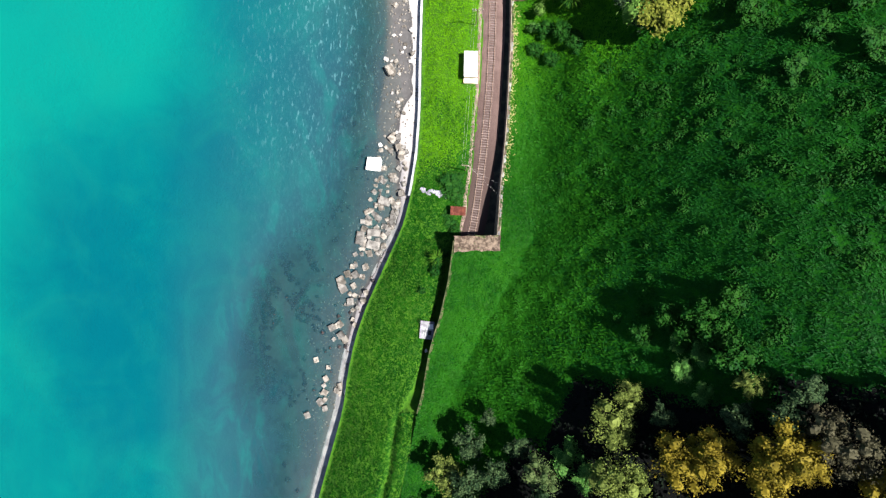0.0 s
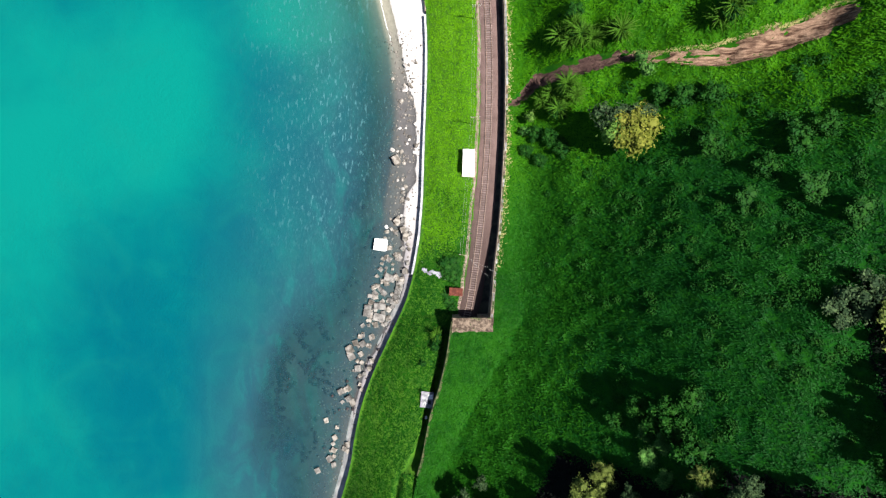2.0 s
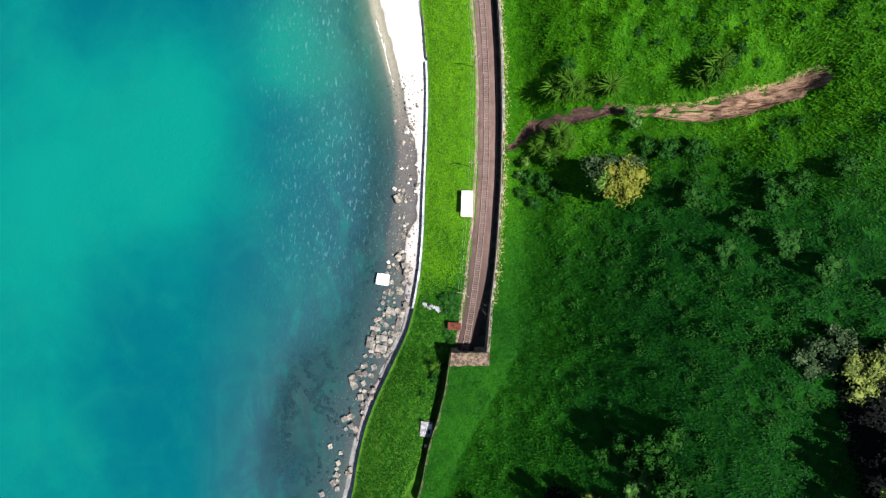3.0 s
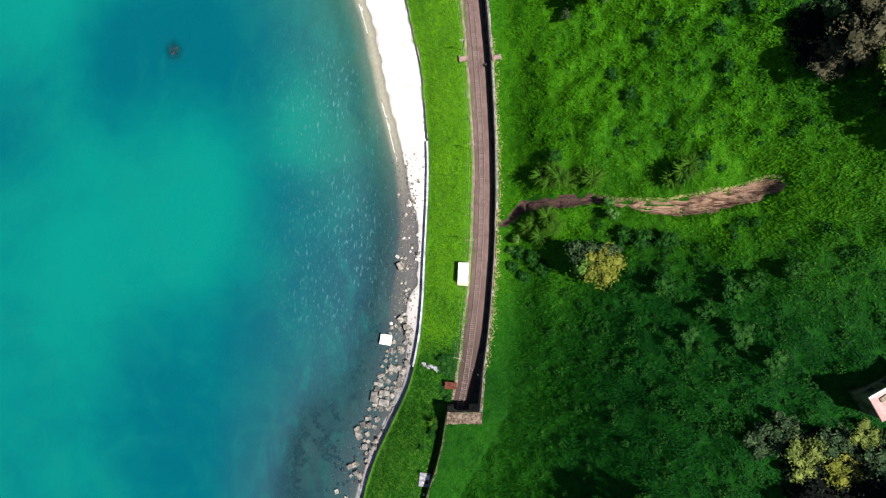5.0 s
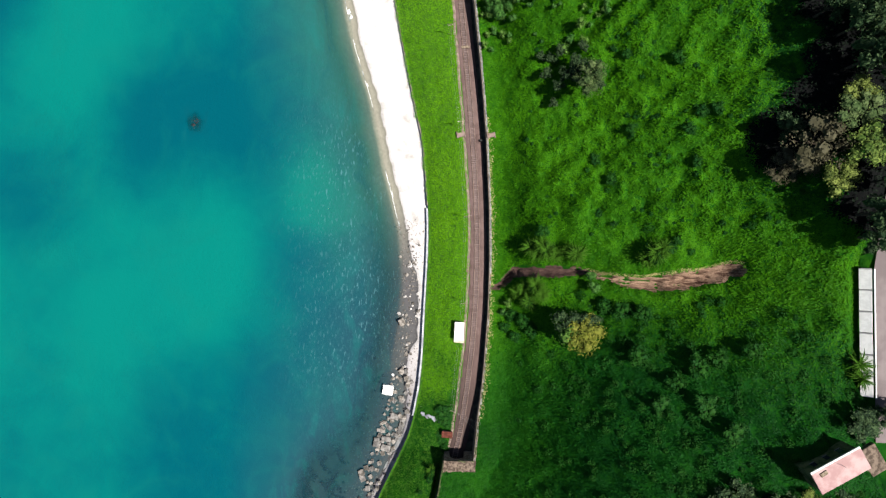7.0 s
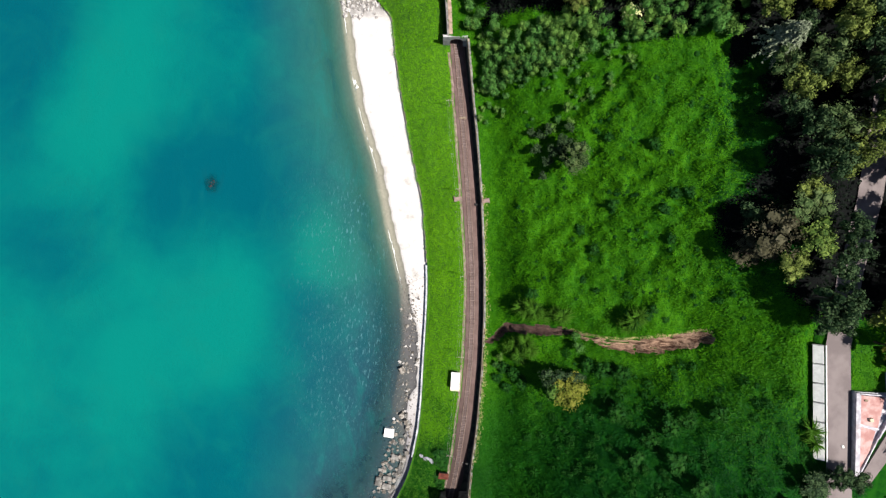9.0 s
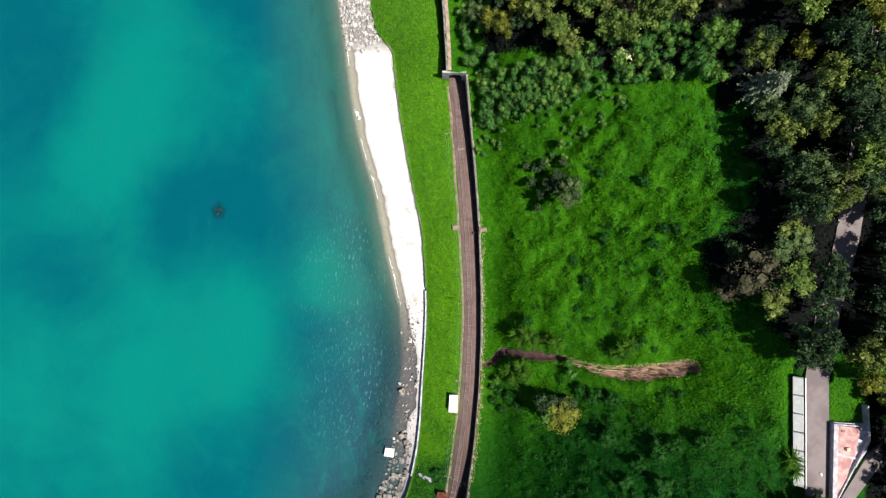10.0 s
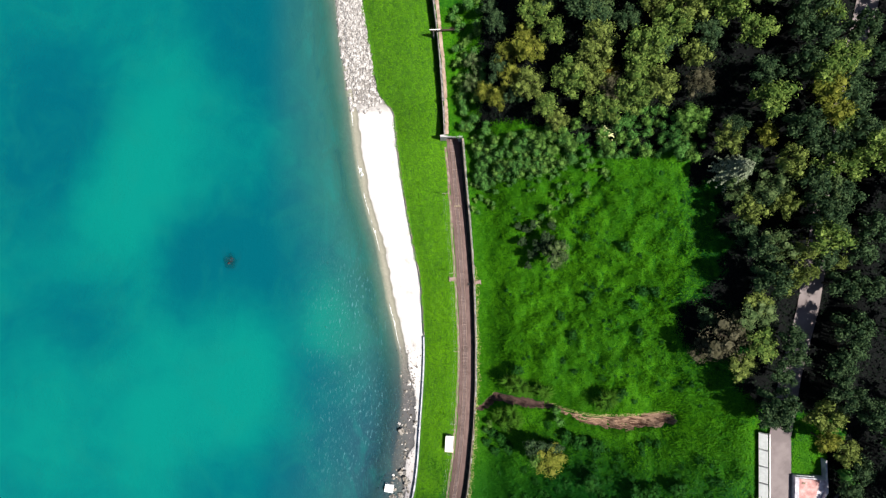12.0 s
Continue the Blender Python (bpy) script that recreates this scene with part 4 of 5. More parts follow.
def ledge(a, b, wide, low, high):
    (xa, ya), (xb, yb) = a, b
    return box((wide, math.hypot(xb - xa, yb - ya), high - low), ((xa + xb) / 2, (ya + yb) / 2, (low + high) / 2), -math.degrees(math.atan2(xb - xa, yb - ya)), 0.03)


def roadside_house():
    """The house east of the road, seen as a walled red roof terrace."""
    h = thing("terrace_house", pose(0, 0, 57.4), "terracotta roof terrace with white parapets beside the road", "house")
    part("wall", prism([(114.9, 35.6), (116.4, 35.2), (121.6, 45.6), (124.9, 50.5), (125.2, 58.2), (114.9, 58.6)], -4, 1.5), M["lavender"], h)
    part("roof", prism([(116.2, 37.6), (118.9, 42.6), (120.4, 48.0), (120.2, 48.1), (115.9, 49.2)], 1.4, 1.85), M["terracotta"], h, "faded terracotta roof")
    part("roof", prism([(115.9, 49.6), (120.6, 48.5), (122.6, 57.2), (116.0, 57.8)], 1.4, 2.1), M["terracotta"], h, "faded terracotta roof")
    part("parapet", ledge((115.3, 36.0), (115.3, 58.4), 1.3, 1.3, 2.3), M["lavender"], h)
    part("parapet", ledge((115.6, 58.2), (124.6, 57.6), 0.35, 1.3, 2.3), M["lavender"], h)
    part("parapet", ledge((116.0, 36.0), (121.0, 46.2), 0.35, 1.3, 2.2), M["lavender"], h)
    part("parapet", ledge((121.0, 46.2), (124.9, 53.8), 0.45, 1.3, 2.4), M["lavender"], h)
    part("parapet", ledge((124.9, 53.8), (124.2, 63.8), 0.5, 0.3, 2.4), M["lavender"], h)
    part("ridge", box((5.4, 0.5, 0.35), (118.4, 49.2, 2.1), -14, 0.06), M["lavender"], h)
    part("vent", box((1.0, 0.9, 0.9), (118.6, 51.2, 2.3), 10, 0.05), M["plaster"], h)
    part("roof_hatch", box((1.0, 0.5, 0.2), (117.4, 56.4, 2.2), 0, 0.02), M["wood"], h)
    tagged(part("side_lane", prism([(117.0, 34.2), (119.8, 32.6), (130.0, 47.0), (130.0, 53.0), (126.0, 49.4)], 57.0, 58.2), M["asphalt"]), "grey concrete lane below the terrace house", "lane", kind="structure")


def slope_house():
    """The pink-roofed house among the trees."""
    z = 60.0
    h = thing("slope_house", pose(93.5, 24.3, z, 0, 0, 29.4), "house with a faded pink flat roof among trees", "house")
    # The wall's dark material stands in for shade on its west face.
    part("wall", box((12.2, 4.8, 9.0), (0, 0, 1.0)), M["mossy"], h, "rubble wall in dark stone that stands for its shade")
    part("roof", box((12.9, 5.4, 0.3), (0, 0, 5.7), 0, 0.05), M["pink_roof"], h, "faded pink roof")
    part("gutter", box((12.95, 0.7, 0.25), (0, 2.7, 5.72), 0, 0.04), M["white_roof"], h, "white roof edge")
    part("roof_hatch", box((1.8, 0.9, 0.3), (-3.9, 1.5, 5.95), 4, 0.03), M["wood"], h)
    part("aerial", add_tube(bmesh.new(), (0.6, 1.4, 5.8), (0.6, 1.4, 7.6), 0.05, 0.04, 6), M["wire"], h)
    for k in range(3):
        w = part("window", box((1.2, 0.08, 1.3), (-3.6 + 3.4 * k, 2.42, 3.2)), M["glass"], h)
        part("sill", box((1.4, 0.2, 0.08), (-3.6 + 3.4 * k, 2.5, 2.5)), M["concrete"], w)
    tagged(part("yard", box((13, 7, 1.2), (102.0, 22.5, 60.0), 31, 0.1), M["rubble"]), "sandy yard beside the pink-roofed house", "yard")


roadside_house(), slope_house()


# ---- trees and shrubs ----
def leaves(points, normals, rng, size, flat=0.55):
    """A four-cornered leaf clump at each point, roughly facing outward."""
    n = len(points)
    d = normals * flat + rng.normal(0, 0.55, (n, 3)) + np.array([0, 0, 0.35])
    d /= np.linalg.norm(d, axis=1)[:, None]
    a = np.cross(d, rng.normal(0, 1, (n, 3)))
    a /= np.linalg.norm(a, axis=1)[:, None]
    b = np.cross(d, a)
    s = size * rng.uniform(0.6, 1.35, n)[:, None]
    w = rng.uniform(0.45, 0.8, n)[:, None]
    v = np.stack([points - a * s * 0.5, points + b * s * 0.5 * w + d * s * 0.08, points + a * s * 0.55, points - b * s * 0.5 * w + d * s * 0.08], 1)
    return v.reshape(-1, 3), np.arange(4 * n).reshape(n, 4)


def ball(n=3):
    """A round cage of quads, n to each side of a cube."""
    g = np.linspace(-1, 1, n + 1)
    u, w = (a.ravel() for a in np.meshgrid(g, g, indexing="ij"))
    v = np.concatenate([np.roll(np.stack([u, w, 0 * u + s], 1), k, 1) for k in range(3) for s in (-1, 1)])
    f = np.concatenate([grid_faces(n + 1, n + 1) + k * (n + 1) ** 2 for k in range(6)])
    return v / np.linalg.norm(v, axis=1)[:, None], f


BALL, BALL_FACES = ball(2)


def lump(d, seed):
    """Directions drawn out to an uneven, bossy surface."""
    w = np.sin(d @ np.array([3.1, 1.7, 2.3]) * 1.6 + seed) + np.sin(d @ np.array([-2.2, 3.4, 1.1]) * 1.9 + 2.1 * seed) + 0.7 * np.sin(d @ np.array([1.3, -2.6, 3.9]) * 2.4 + 3.7 * seed)
    return d * (1 + 0.11 * w)[:, None]


def tree(name, seed, height, radius, material, label, lobes=11, puffs=9, size=0.42, spread=0.75, bare=0.0, each=9, lobe=(0.21, 0.37)):
    """Trunk and limbs, and a crown of lobes that carry rounded sprays of leaves, thinner inside."""
    rng = np.random.RandomState(seed)
    t = thing(name, pose(0, 0, -300), label, "tree")
    bm = add_tube(bmesh.new(), (0, 0, -1.0), (0, 0, height * 0.55), radius * 0.075, radius * 0.035)
    pts, nor = [], []
    core = []
    for k in range(lobes):
        a = 2.4 * k + rng.uniform(-0.5, 0.5)
        r = radius * spread * math.sqrt((k + 0.4) / lobes)
        c = np.array([r * math.cos(a), r * math.sin(a), height * rng.uniform(0.56, 0.86) - 0.25 * height * (r / radius) ** 2])
        e = radius * rng.uniform(*lobe) * np.array([1, 1, rng.uniform(0.75, 1.1)])
        add_tube(bm, (0, 0, height * rng.uniform(0.25, 0.5)), tuple(c), radius * 0.032, radius * 0.010, 4)
        if rng.uniform() >= bare:
            core.append(c + lump(BALL, k + seed) * e * 0.62)
        n = int(puffs * each * (1 - bare))
        d = rng.normal(0, 1, (n, 3))
        d[:, 2] = np.where(rng.uniform(0, 1, n) < 0.8, np.abs(d[:, 2]), d[:, 2])
        d /= np.linalg.norm(d, axis=1)[:, None]
        pts.append(c + lump(d, k + seed) * e * rng.uniform(0.74, 1.14, (n, 1)))
        nor.append(d)
    part("trunk", bm, M["bark"], t)
    v, f = leaves(np.concatenate(pts), np.concatenate(nor), rng, size, 1.0)
    i = np.concatenate([BALL_FACES + len(BALL) * k for k in range(len(core))])
    sheet("crown", np.concatenate([v, *core]), np.concatenate([f, i + len(v)]), material, t)
    return t


KINDS = {
    "green": tree("broadleaf_tree", 1, 13, 5.6, M["leaf_green"], "broadleaf tree with a loose mid-green crown", 17, 8, 0.52),
    "green2": tree("broadleaf_tree", 2, 15, 6.6, M["leaf_green"], "tall broadleaf tree with a wide green crown", 20, 9, 0.56),
    "dark": tree("broadleaf_tree", 3, 12, 5.2, M["leaf_dark"], "broadleaf tree with a dense dark crown", 17, 8, 0.5),
    "dark2": tree("broadleaf_tree", 4, 10, 4.4, M["leaf_dark"], "small broadleaf tree with a dark crown", 15, 8, 0.46),
    "olive": tree("broadleaf_tree", 5, 13, 5.6, M["leaf_olive"], "broadleaf tree with an olive green crown", 18, 8, 0.5),
    "gold": tree("broadleaf_tree", 6, 12, 5.0, M["leaf_gold"], "broadleaf tree turning golden yellow", 17, 8, 0.48),
    "grey": tree("broadleaf_tree", 7, 11, 5.0, M["leaf_grey"], "broadleaf tree with a thin grey-green crown", 19, 8, 0.46, 0.85, 0.25),
    "brown": tree("broadleaf_tree", 8, 16, 6.6, M["leaf_brown"], "tall broadleaf tree with a sparse russet crown", 26, 9, 0.5, 0.85, 0.25),
    "near_olive": tree("broadleaf_tree", 15, 12, 5.4, M["leaf_olive"], "broadleaf tree with a ragged yellow-green crown", 26, 13, 0.36, 0.82, 0.2),
    "near_lush": tree("broadleaf_tree", 13, 10, 4.8, M["leaf_shrub"], "broadleaf tree with a lush blue-green crown", 20, 14, 0.36, 0.7),
    "near_amber": tree("broadleaf_tree", 14, 12, 5.2, M["leaf_amber"], "broadleaf tree turned amber yellow", 26, 12, 0.36, 0.8, 0.12),
    "near_brown": tree("broadleaf_tree", 16, 12, 5.2, M["leaf_brown"], "broadleaf tree with a sparse russet crown", 28, 11, 0.34, 0.88, 0.35),
    "near_grey": tree("broadleaf_tree", 17, 11, 5.0, M["leaf_grey"], "pale-flecked grey-green tree with a broken crown", 26, 11, 0.36, 0.88, 0.3),
    "bush_low": tree("bush", 18, 2.6, 3.0, M["leaf_low"], "low rounded yellow-green bush in the bracken", 9, 8, 0.34, 0.7, lobe=(0.26, 0.46)),
    "shrub": tree("shrub", 9, 3.0, 2.2, M["leaf_shrub"], "dense leafy green shrub on the slope", 3, 9, 0.36, 0.5, lobe=(0.45, 0.75)),
    "shrub2": tree("bush", 10, 4.2, 2.6, M["leaf_shrub"], "tall dense shrub at the wood's edge", 4, 9, 0.38, 0.55, lobe=(0.42, 0.7)),
    "shrub3": tree("bush", 11, 4.0, 2.6, M["leaf_teal"], "tall green shrub at the wood's edge", 4, 9, 0.38, 0.55, lobe=(0.42, 0.7)),
}


def conifer(seed, material, label, whorls=7, fan=9):
    """Whorls of long drooping boughs, each a fan of short sprays."""
    rng = np.random.RandomState(seed)
    t = thing("conifer", pose(0, 0, -300), label, "tree")
    part("trunk", add_tube(bmesh.new(), (0, 0, -1), (0, 0, 10.6), 0.32, 0.05), M["bark"], t)
    p, n = [], []
    for k in range(whorls):
        z, r = 3.4 + 7.0 * k / whorls, 5.0 * (1 - 0.8 * k / whorls)
        for j in range(fan):
            a = 2 * math.pi * (j + 0.41 * k) / fan + rng.uniform(-0.2, 0.2)
            reach = r * rng.uniform(0.8, 1.12)
            for side in np.linspace(-1, 1, 5):
                q = np.linspace(0.12, 1, 9)
                w = 0.55 * side * np.sin(np.pi * np.minimum(q * 0.9 + 0.08, 1.0))
                x, y = reach * q, w * (1.1 - 0.5 * q)
                p.append(np.stack([x * math.cos(a) - y * math.sin(a), x * math.sin(a) + y * math.cos(a), z + 0.5 * q - 1.5 * q ** 2 - 0.25 * abs(side)], 1) + rng.normal(0, 0.08, (9, 3)))
                n.append(np.tile([math.cos(a) * 0.5 - 0.4 * side * math.sin(a), math.sin(a) * 0.5 + 0.4 * side * math.cos(a), 0.8], (9, 1)))
    v, f = leaves(np.concatenate(p), np.concatenate(n), rng, 0.5, 1.4)
    sheet("crown", v, f, material, t)
    return t


def flowering():
    t = tree("flowering_shrub", 12, 4.2, 2.6, M["leaf_green"], "tall shrub covered in cream-white blossom", 7, 6, 0.4, 0.7)
    rng = np.random.RandomState(4)
    d = rng.normal(0, 1, (130, 3))
    d[:, 2] = np.abs(d[:, 2]) + 0.3
    d /= np.linalg.norm(d, axis=1)[:, None]
    v, f = leaves(d * np.array([2.7, 2.7, 1.6]) + np.array([0, 0, 3.2]), d, rng, 0.42, 1.6)
    sheet("blossom", v, f, M["blossom"], t, label="cream-white blossom")
    return t


KINDS["conifer"] = conifer(21, M["leaf_silver"], "silver-grey conifer with layered branches", 8, 12)
KINDS["conifer2"] = conifer(22, M["leaf_olive"], "yellow-green conifer with star-shaped branches", 3, 8)
KINDS["flowering"] = flowering()
PLACED = []


def plant(kind, x, y, scale=1.0, sink=0.3, group="trees of the wooded slope"):
    z = float(hill_z(x, y)) if x > float(edge_x(y)) else float(strip_z(x, y))
    rnd = random.uniform(0, 360)
    m = pose(x, y, z - sink, random.uniform(-4, 4), random.uniform(-4, 4), rnd)
    if kind == "near_lush" or scale > 1.6 or 5 < y < 16 and 70 < x < 98:
        m = pose(0, 0, -2.6 * scale) @ m
    ob = copy_thing(KINDS[kind], m)
    ob.scale = (scale, scale, scale * random.uniform(0.9, 1.12) * (1.35 if kind.startswith("shrub") else 1.5 if kind == "conifer2" else 0.62 if kind == "near_lush" or 35 < x < 50 and 44 < y < 56 else 0.45 if 5 < y < 36 and x < 109 else (0.68 if x < 102 and y < 118 else 1.2) if x > 85 and y > 78 else 1.0))
    ob["group"] = group
    PLACED.append((x, y))


# single trees that stand out
for x, y, k, s in ((44.8, 49.0, "gold", 1.35), (40.6, 51.4, "dark2", 1.4), (46.5, 52.6, "dark2", 0.9), (40.6, 48.4, "shrub3", 1.5), (44.0, 126.4, "near_grey", 1.05), (38.0, 129.5, "dark2", 0.62), (40.5, 133.0, "dark2", 0.58), (36.5, 125.8, "dark2", 0.53), (40.0, 129.0, "dark2", 0.72), (47.5, 125.5, "dark2", 0.53), (41.5, 131.5, "dark2", 0.75), (33.0, 131.0, "dark2", 0.53), (34.5, 135.5, "dark2", 0.48), (31.5, 137.0, "dark2", 0.43), (37.0, 137.5, "dark2", 0.53), (43.0, 137.0, "dark2", 0.48), (46.5, 130.5, "dark2", 0.43), (35.5, 121.5, "dark2", 0.43),
                   (93.5, 101.5, "near_brown", 1.7), (88.0, 96.5, "near_brown", 0.9), (99.5, 108.5, "near_grey", 1.25), (96.2, 93.5, "olive", 1.0), (89.0, 107.0, "dark2", 0.95), (100.8, 100.3, "green", 1.05),
                   (102.5, 84.0, "dark", 1.15), (106.0, 79.5, "dark2", 1.1), (103.0, 78.5, "dark", 0.9), (92.5, 153.5, "conifer", 1.35), (111.0, 123.0, "conifer2", 1.0), (100.5, 120.5, "dark", 1.2), (99.5, 129.5, "dark", 1.15), (105.0, 120.5, "olive", 0.9), (95.0, 135.0, "dark2", 1.1), (122.0, 125.5, "conifer2", 0.9),
                   (90.0, 163.0, "olive", 0.95), (100.4, 164.3, "gold", 0.8), (112.0, 176.1, "gold", 1.15), (58.3, 169.0, "flowering", 1.7), (25.5, 191.0, "gold", 1.15), (31.0, 197.5, "gold", 1.25), (21.5, 183.5, "gold", 0.95), (23.8, 200.1, "gold", 1.1), (29.5, 205.0, "gold", 1.0), (17.6, 187.0, "gold", 0.9), (115.3, 170.6, "gold", 1.1), (56.0, 189.5, "near_amber", 0.75), (82.0, 181.5, "brown", 0.7), (64.8, 187.0, "green2", 0.95), (73.0, 199.5, "green2", 1.0), (79.0, 190.0, "olive", 0.95), (37.3, 178.2, "green", 0.95), (91.0, 167.5, "dark", 0.9), (106.1, 183.7, "dark", 1.1), (117.1, 186.3, "green", 1.0), (68.0, 206.0, "olive", 1.0), (31.0, 165.5, "near_lush", 0.8), (11.8, 200.5, "grey", 0.8), (32.0, 187.0, "olive", 1.2),
                   (41.2, 173.5, "olive", 0.8), (51.3, 176.5, "green", 0.9), (44.0, 186.0, "green2", 1.1), (58.0, 181.3, "brown", 0.85), (70.0, 180.2, "olive", 1.2), (102.7, 151.0, "grey", 1.15), (96.7, 142.0, "olive", 1.0), (12.5, 193.0, "grey", 0.9)):
    plant(k, x, y, s)
for x, y, k, s in ((76.5, 12.5, "dark", 1.1), (80.5, 8.0, "olive", 1.1), (73.0, 10.0, "dark", 0.9), (86.0, 11.5, "dark", 1.2), (87.5, 6.0, "gold", 1.0), (94.0, 9.0, "dark", 1.2),
                   (39.8, -36.9, "near_amber", 1.0), (42.8, -34.0, "near_amber", 0.9), (49.2, -35.2, "near_amber", 1.0), (51.2, -31.0, "near_amber", 0.95), (29.9, -33.2, "near_olive", 0.95), (33.9, -28.6, "near_olive", 0.6), (38.6, -30.5, "dark2", 0.6), (47.0, -28.7, "dark2", 0.8),
                   (24.1, -42.4, "near_lush", 1.0), (30.6, -41.1, "near_olive", 1.0), (27.5, -45.0, "near_lush", 0.8), (14.4, -41.4, "dark2", 0.7), (18.2, -45.4, "near_grey", 0.75), (4.1, -50.6, "dark", 0.9), (9.8, -47.7, "dark", 0.7), (4.5, -43.0, "dark", 0.8),
                   (54.6, -22.2, "dark2", 0.7), (52.1, -26.7, "dark2", 0.8), (55.6, -27.4, "near_brown", 0.7), (58.0, -30.4, "near_brown", 0.9), (54.0, -33.0, "near_amber", 0.7), (49.3, -22.6, "near_olive", 0.48), (45.0, -19.2, "near_lush", 0.6), (45.0, -26.0, "near_lush", 0.55), (42.7, -17.9, "near_lush", 0.5), (42.9, -22.4, "near_lush", 0.6),
                   (41.9, -13.0, "bush_low", 1.2), (45.3, -12.5, "bush_low", 1.3), (46.4, -15.6, "bush_low", 1.4), (50.0, -9.6, "bush_low", 1.2), (48.3, -19.0, "bush_low", 1.5), (43.6, -16.2, "bush_low", 1.1), (50.6, -22.8, "bush_low", 1.1), (37.4, -17.0, "bush_low", 0.9), (61.5, -35.0, "near_amber", 0.8), (66.0, -24.0, "near_brown", 0.8), (9.0, -37.5, "dark2", 0.5), (124.0, 107.0, "dark", 1.2), (122.5, 119.5, "dark", 1.1), (94.5, 147.5, "grey", 1.0), (101.1, 145.6, "dark", 1.0), (104.9, 156.5, "olive", 1.0), (103.6, 131.4, "grey", 1.1), (111.9, 129.6, "conifer2", 1.1), (113.4, 139.6, "dark", 1.2), (107.0, 166.0, "dark", 1.1), (97.5, 157.0, "dark2", 1.0), (112.0, 148.0, "dark", 1.2),
                   (120.0, 146.0, "dark", 1.2), (119.0, 136.5, "dark2", 1.2), (121.5, 155.0, "green", 1.1), (123.0, 165.0, "dark", 1.2), (125.0, 176.0, "dark2", 1.2), (126.5, 187.0, "dark", 1.1), (116.5, 127.0, "dark2", 1.1), (117.5, 80.5, "olive", 1.1), (119.0, 72.5, "gold", 0.8), (121.5, 87.0, "dark", 1.1), (122.0, 95.0, "dark", 1.1), (123.5, 101.0, "dark2", 1.2), (104.5, 92.0, "dark2", 1.0), (108.0, 103.0, "dark", 0.9), (101.0, 113.5, "olive", 0.9), (110.0, 97.0, "dark2", 1.0), (128.5, 56.0, "dark", 0.9), (130.5, 63.0, "dark2", 1.1), (127.0, 68.5, "olive", 0.9), (133.5, 49.5, "green", 1.0), (130.0, 42.0, "dark2", 0.9), (127.5, 60.5, "shrub2", 1.3)):
    plant(k, x, y, s)


def wood(x0, x1, y0, y1, step, inside, kinds):
    for gx in np.arange(x0, x1, step):
        for gy in np.arange(y0, y1, step):
            x, y = gx + random.uniform(-0.42, 0.42) * step, gy + random.uniform(-0.42, 0.42) * step
            clear = 9.0 if y < 76 else 4.0 if abs(y - 113) < 4 or abs(y - 204) < 6 else 0.0
            if inside(x, y) and math.hypot(x - 97, y - 124) > 7 and math.hypot(x - 111, y - 123) > 8 and math.hypot((x - 89) / 5.5, (y - 181) / 13) > 1 and not (112 < x < 120 and 74 < y < 114) and abs(x - float(road_x(y))) > clear and all((x - a) ** 2 + (y - b) ** 2 > 24 for a, b in PLACED):
                plant(random.choice(SHADY if x > 110 or x > 92 and y > 150 else kinds), x, y, random.uniform(0.85, 1.42))


SHADY = ["dark", "dark", "dark2", "green", "grey", "dark"]
MIXED = ["green", "green", "green2", "dark", "dark", "dark2", "olive", "olive", "grey", "green2", "dark"]
for y in (133, 140, 147, 154, 161, 168, 175, 182, 189, 196):
    plant(random.choice(SHADY), float(road_x(y)) - 6.6 + random.uniform(-0.8, 0.8), y, random.uniform(1.0, 1.25))
wood(12, 143, 160, 222, 8.4, lambda x, y: y > 178 + 4 * math.sin(x * 0.07) - (20 if x > 84 else 0) and x > 16 + 0.02 * (y - 170), MIXED)
wood(94, 143, 62, 168, 11.0, lambda x, y: x > 103 - (5 if y > 118 else 0) and (y > 80 or x > 131), ["dark", "dark", "dark2", "green", "grey", "conifer2", "dark", "olive", "dark2"])
wood(58, 120, -44, 34, 9.4, lambda x, y: (x < 76 or y > -16) and (y < -24 or (x > 77 and y < 13)) and not (84 < x < 112 and y > 12), MIXED + ["gold", "brown"])
wood(-4, 62, -60, -46, 9.0, lambda x, y: y < -46, MIXED + ["gold"])
for k in range(270):
    x = random.uniform(10.5, 86) if k < 210 else random.uniform(9.0, 40)
    y = float(np.interp(x, [10, 30, 44, 56, 70, 84], [153, 154, 157, 160, 161, 157])) + random.uniform(0, 17)
    x = max(x, float(edge_x(y)) + random.uniform(3.5, 8))
    plant(random.choice(["shrub", "shrub3", "shrub2"]), x, y, random.uniform(0.5, 1.05), 0.3, "shrubs at the wood's edge")
for k in range(46):
    x = random.uniform(13, 60)
    plant(random.choice(["shrub", "shrub3", "shrub2"]), x, 153 + 0.1 * x - 15 * random.uniform(0, 1) ** 1.8, random.uniform(0.3, 0.6), 0.5, "shrubs at the wood's edge")
for k in range(14):
    t = k / 13
    plant("shrub3" if k % 3 else "shrub", 35 + 22 * t + random.uniform(-2, 2), 134.5 + 18.6 * t + random.uniform(-1.5, 2.5), random.uniform(0.4, 0.8), 0.4, "shrubs scattered on the slope")
for k in range(70):
    y = random.uniform(172, 238)
    x = float(north_x(y)) + random.uniform(6.5, 17)
    plant(random.choice(["shrub3", "shrub2", "shrub2"]), x, y, random.uniform(0.55, 1.0), 0.3, "shrubs at the wood's edge")


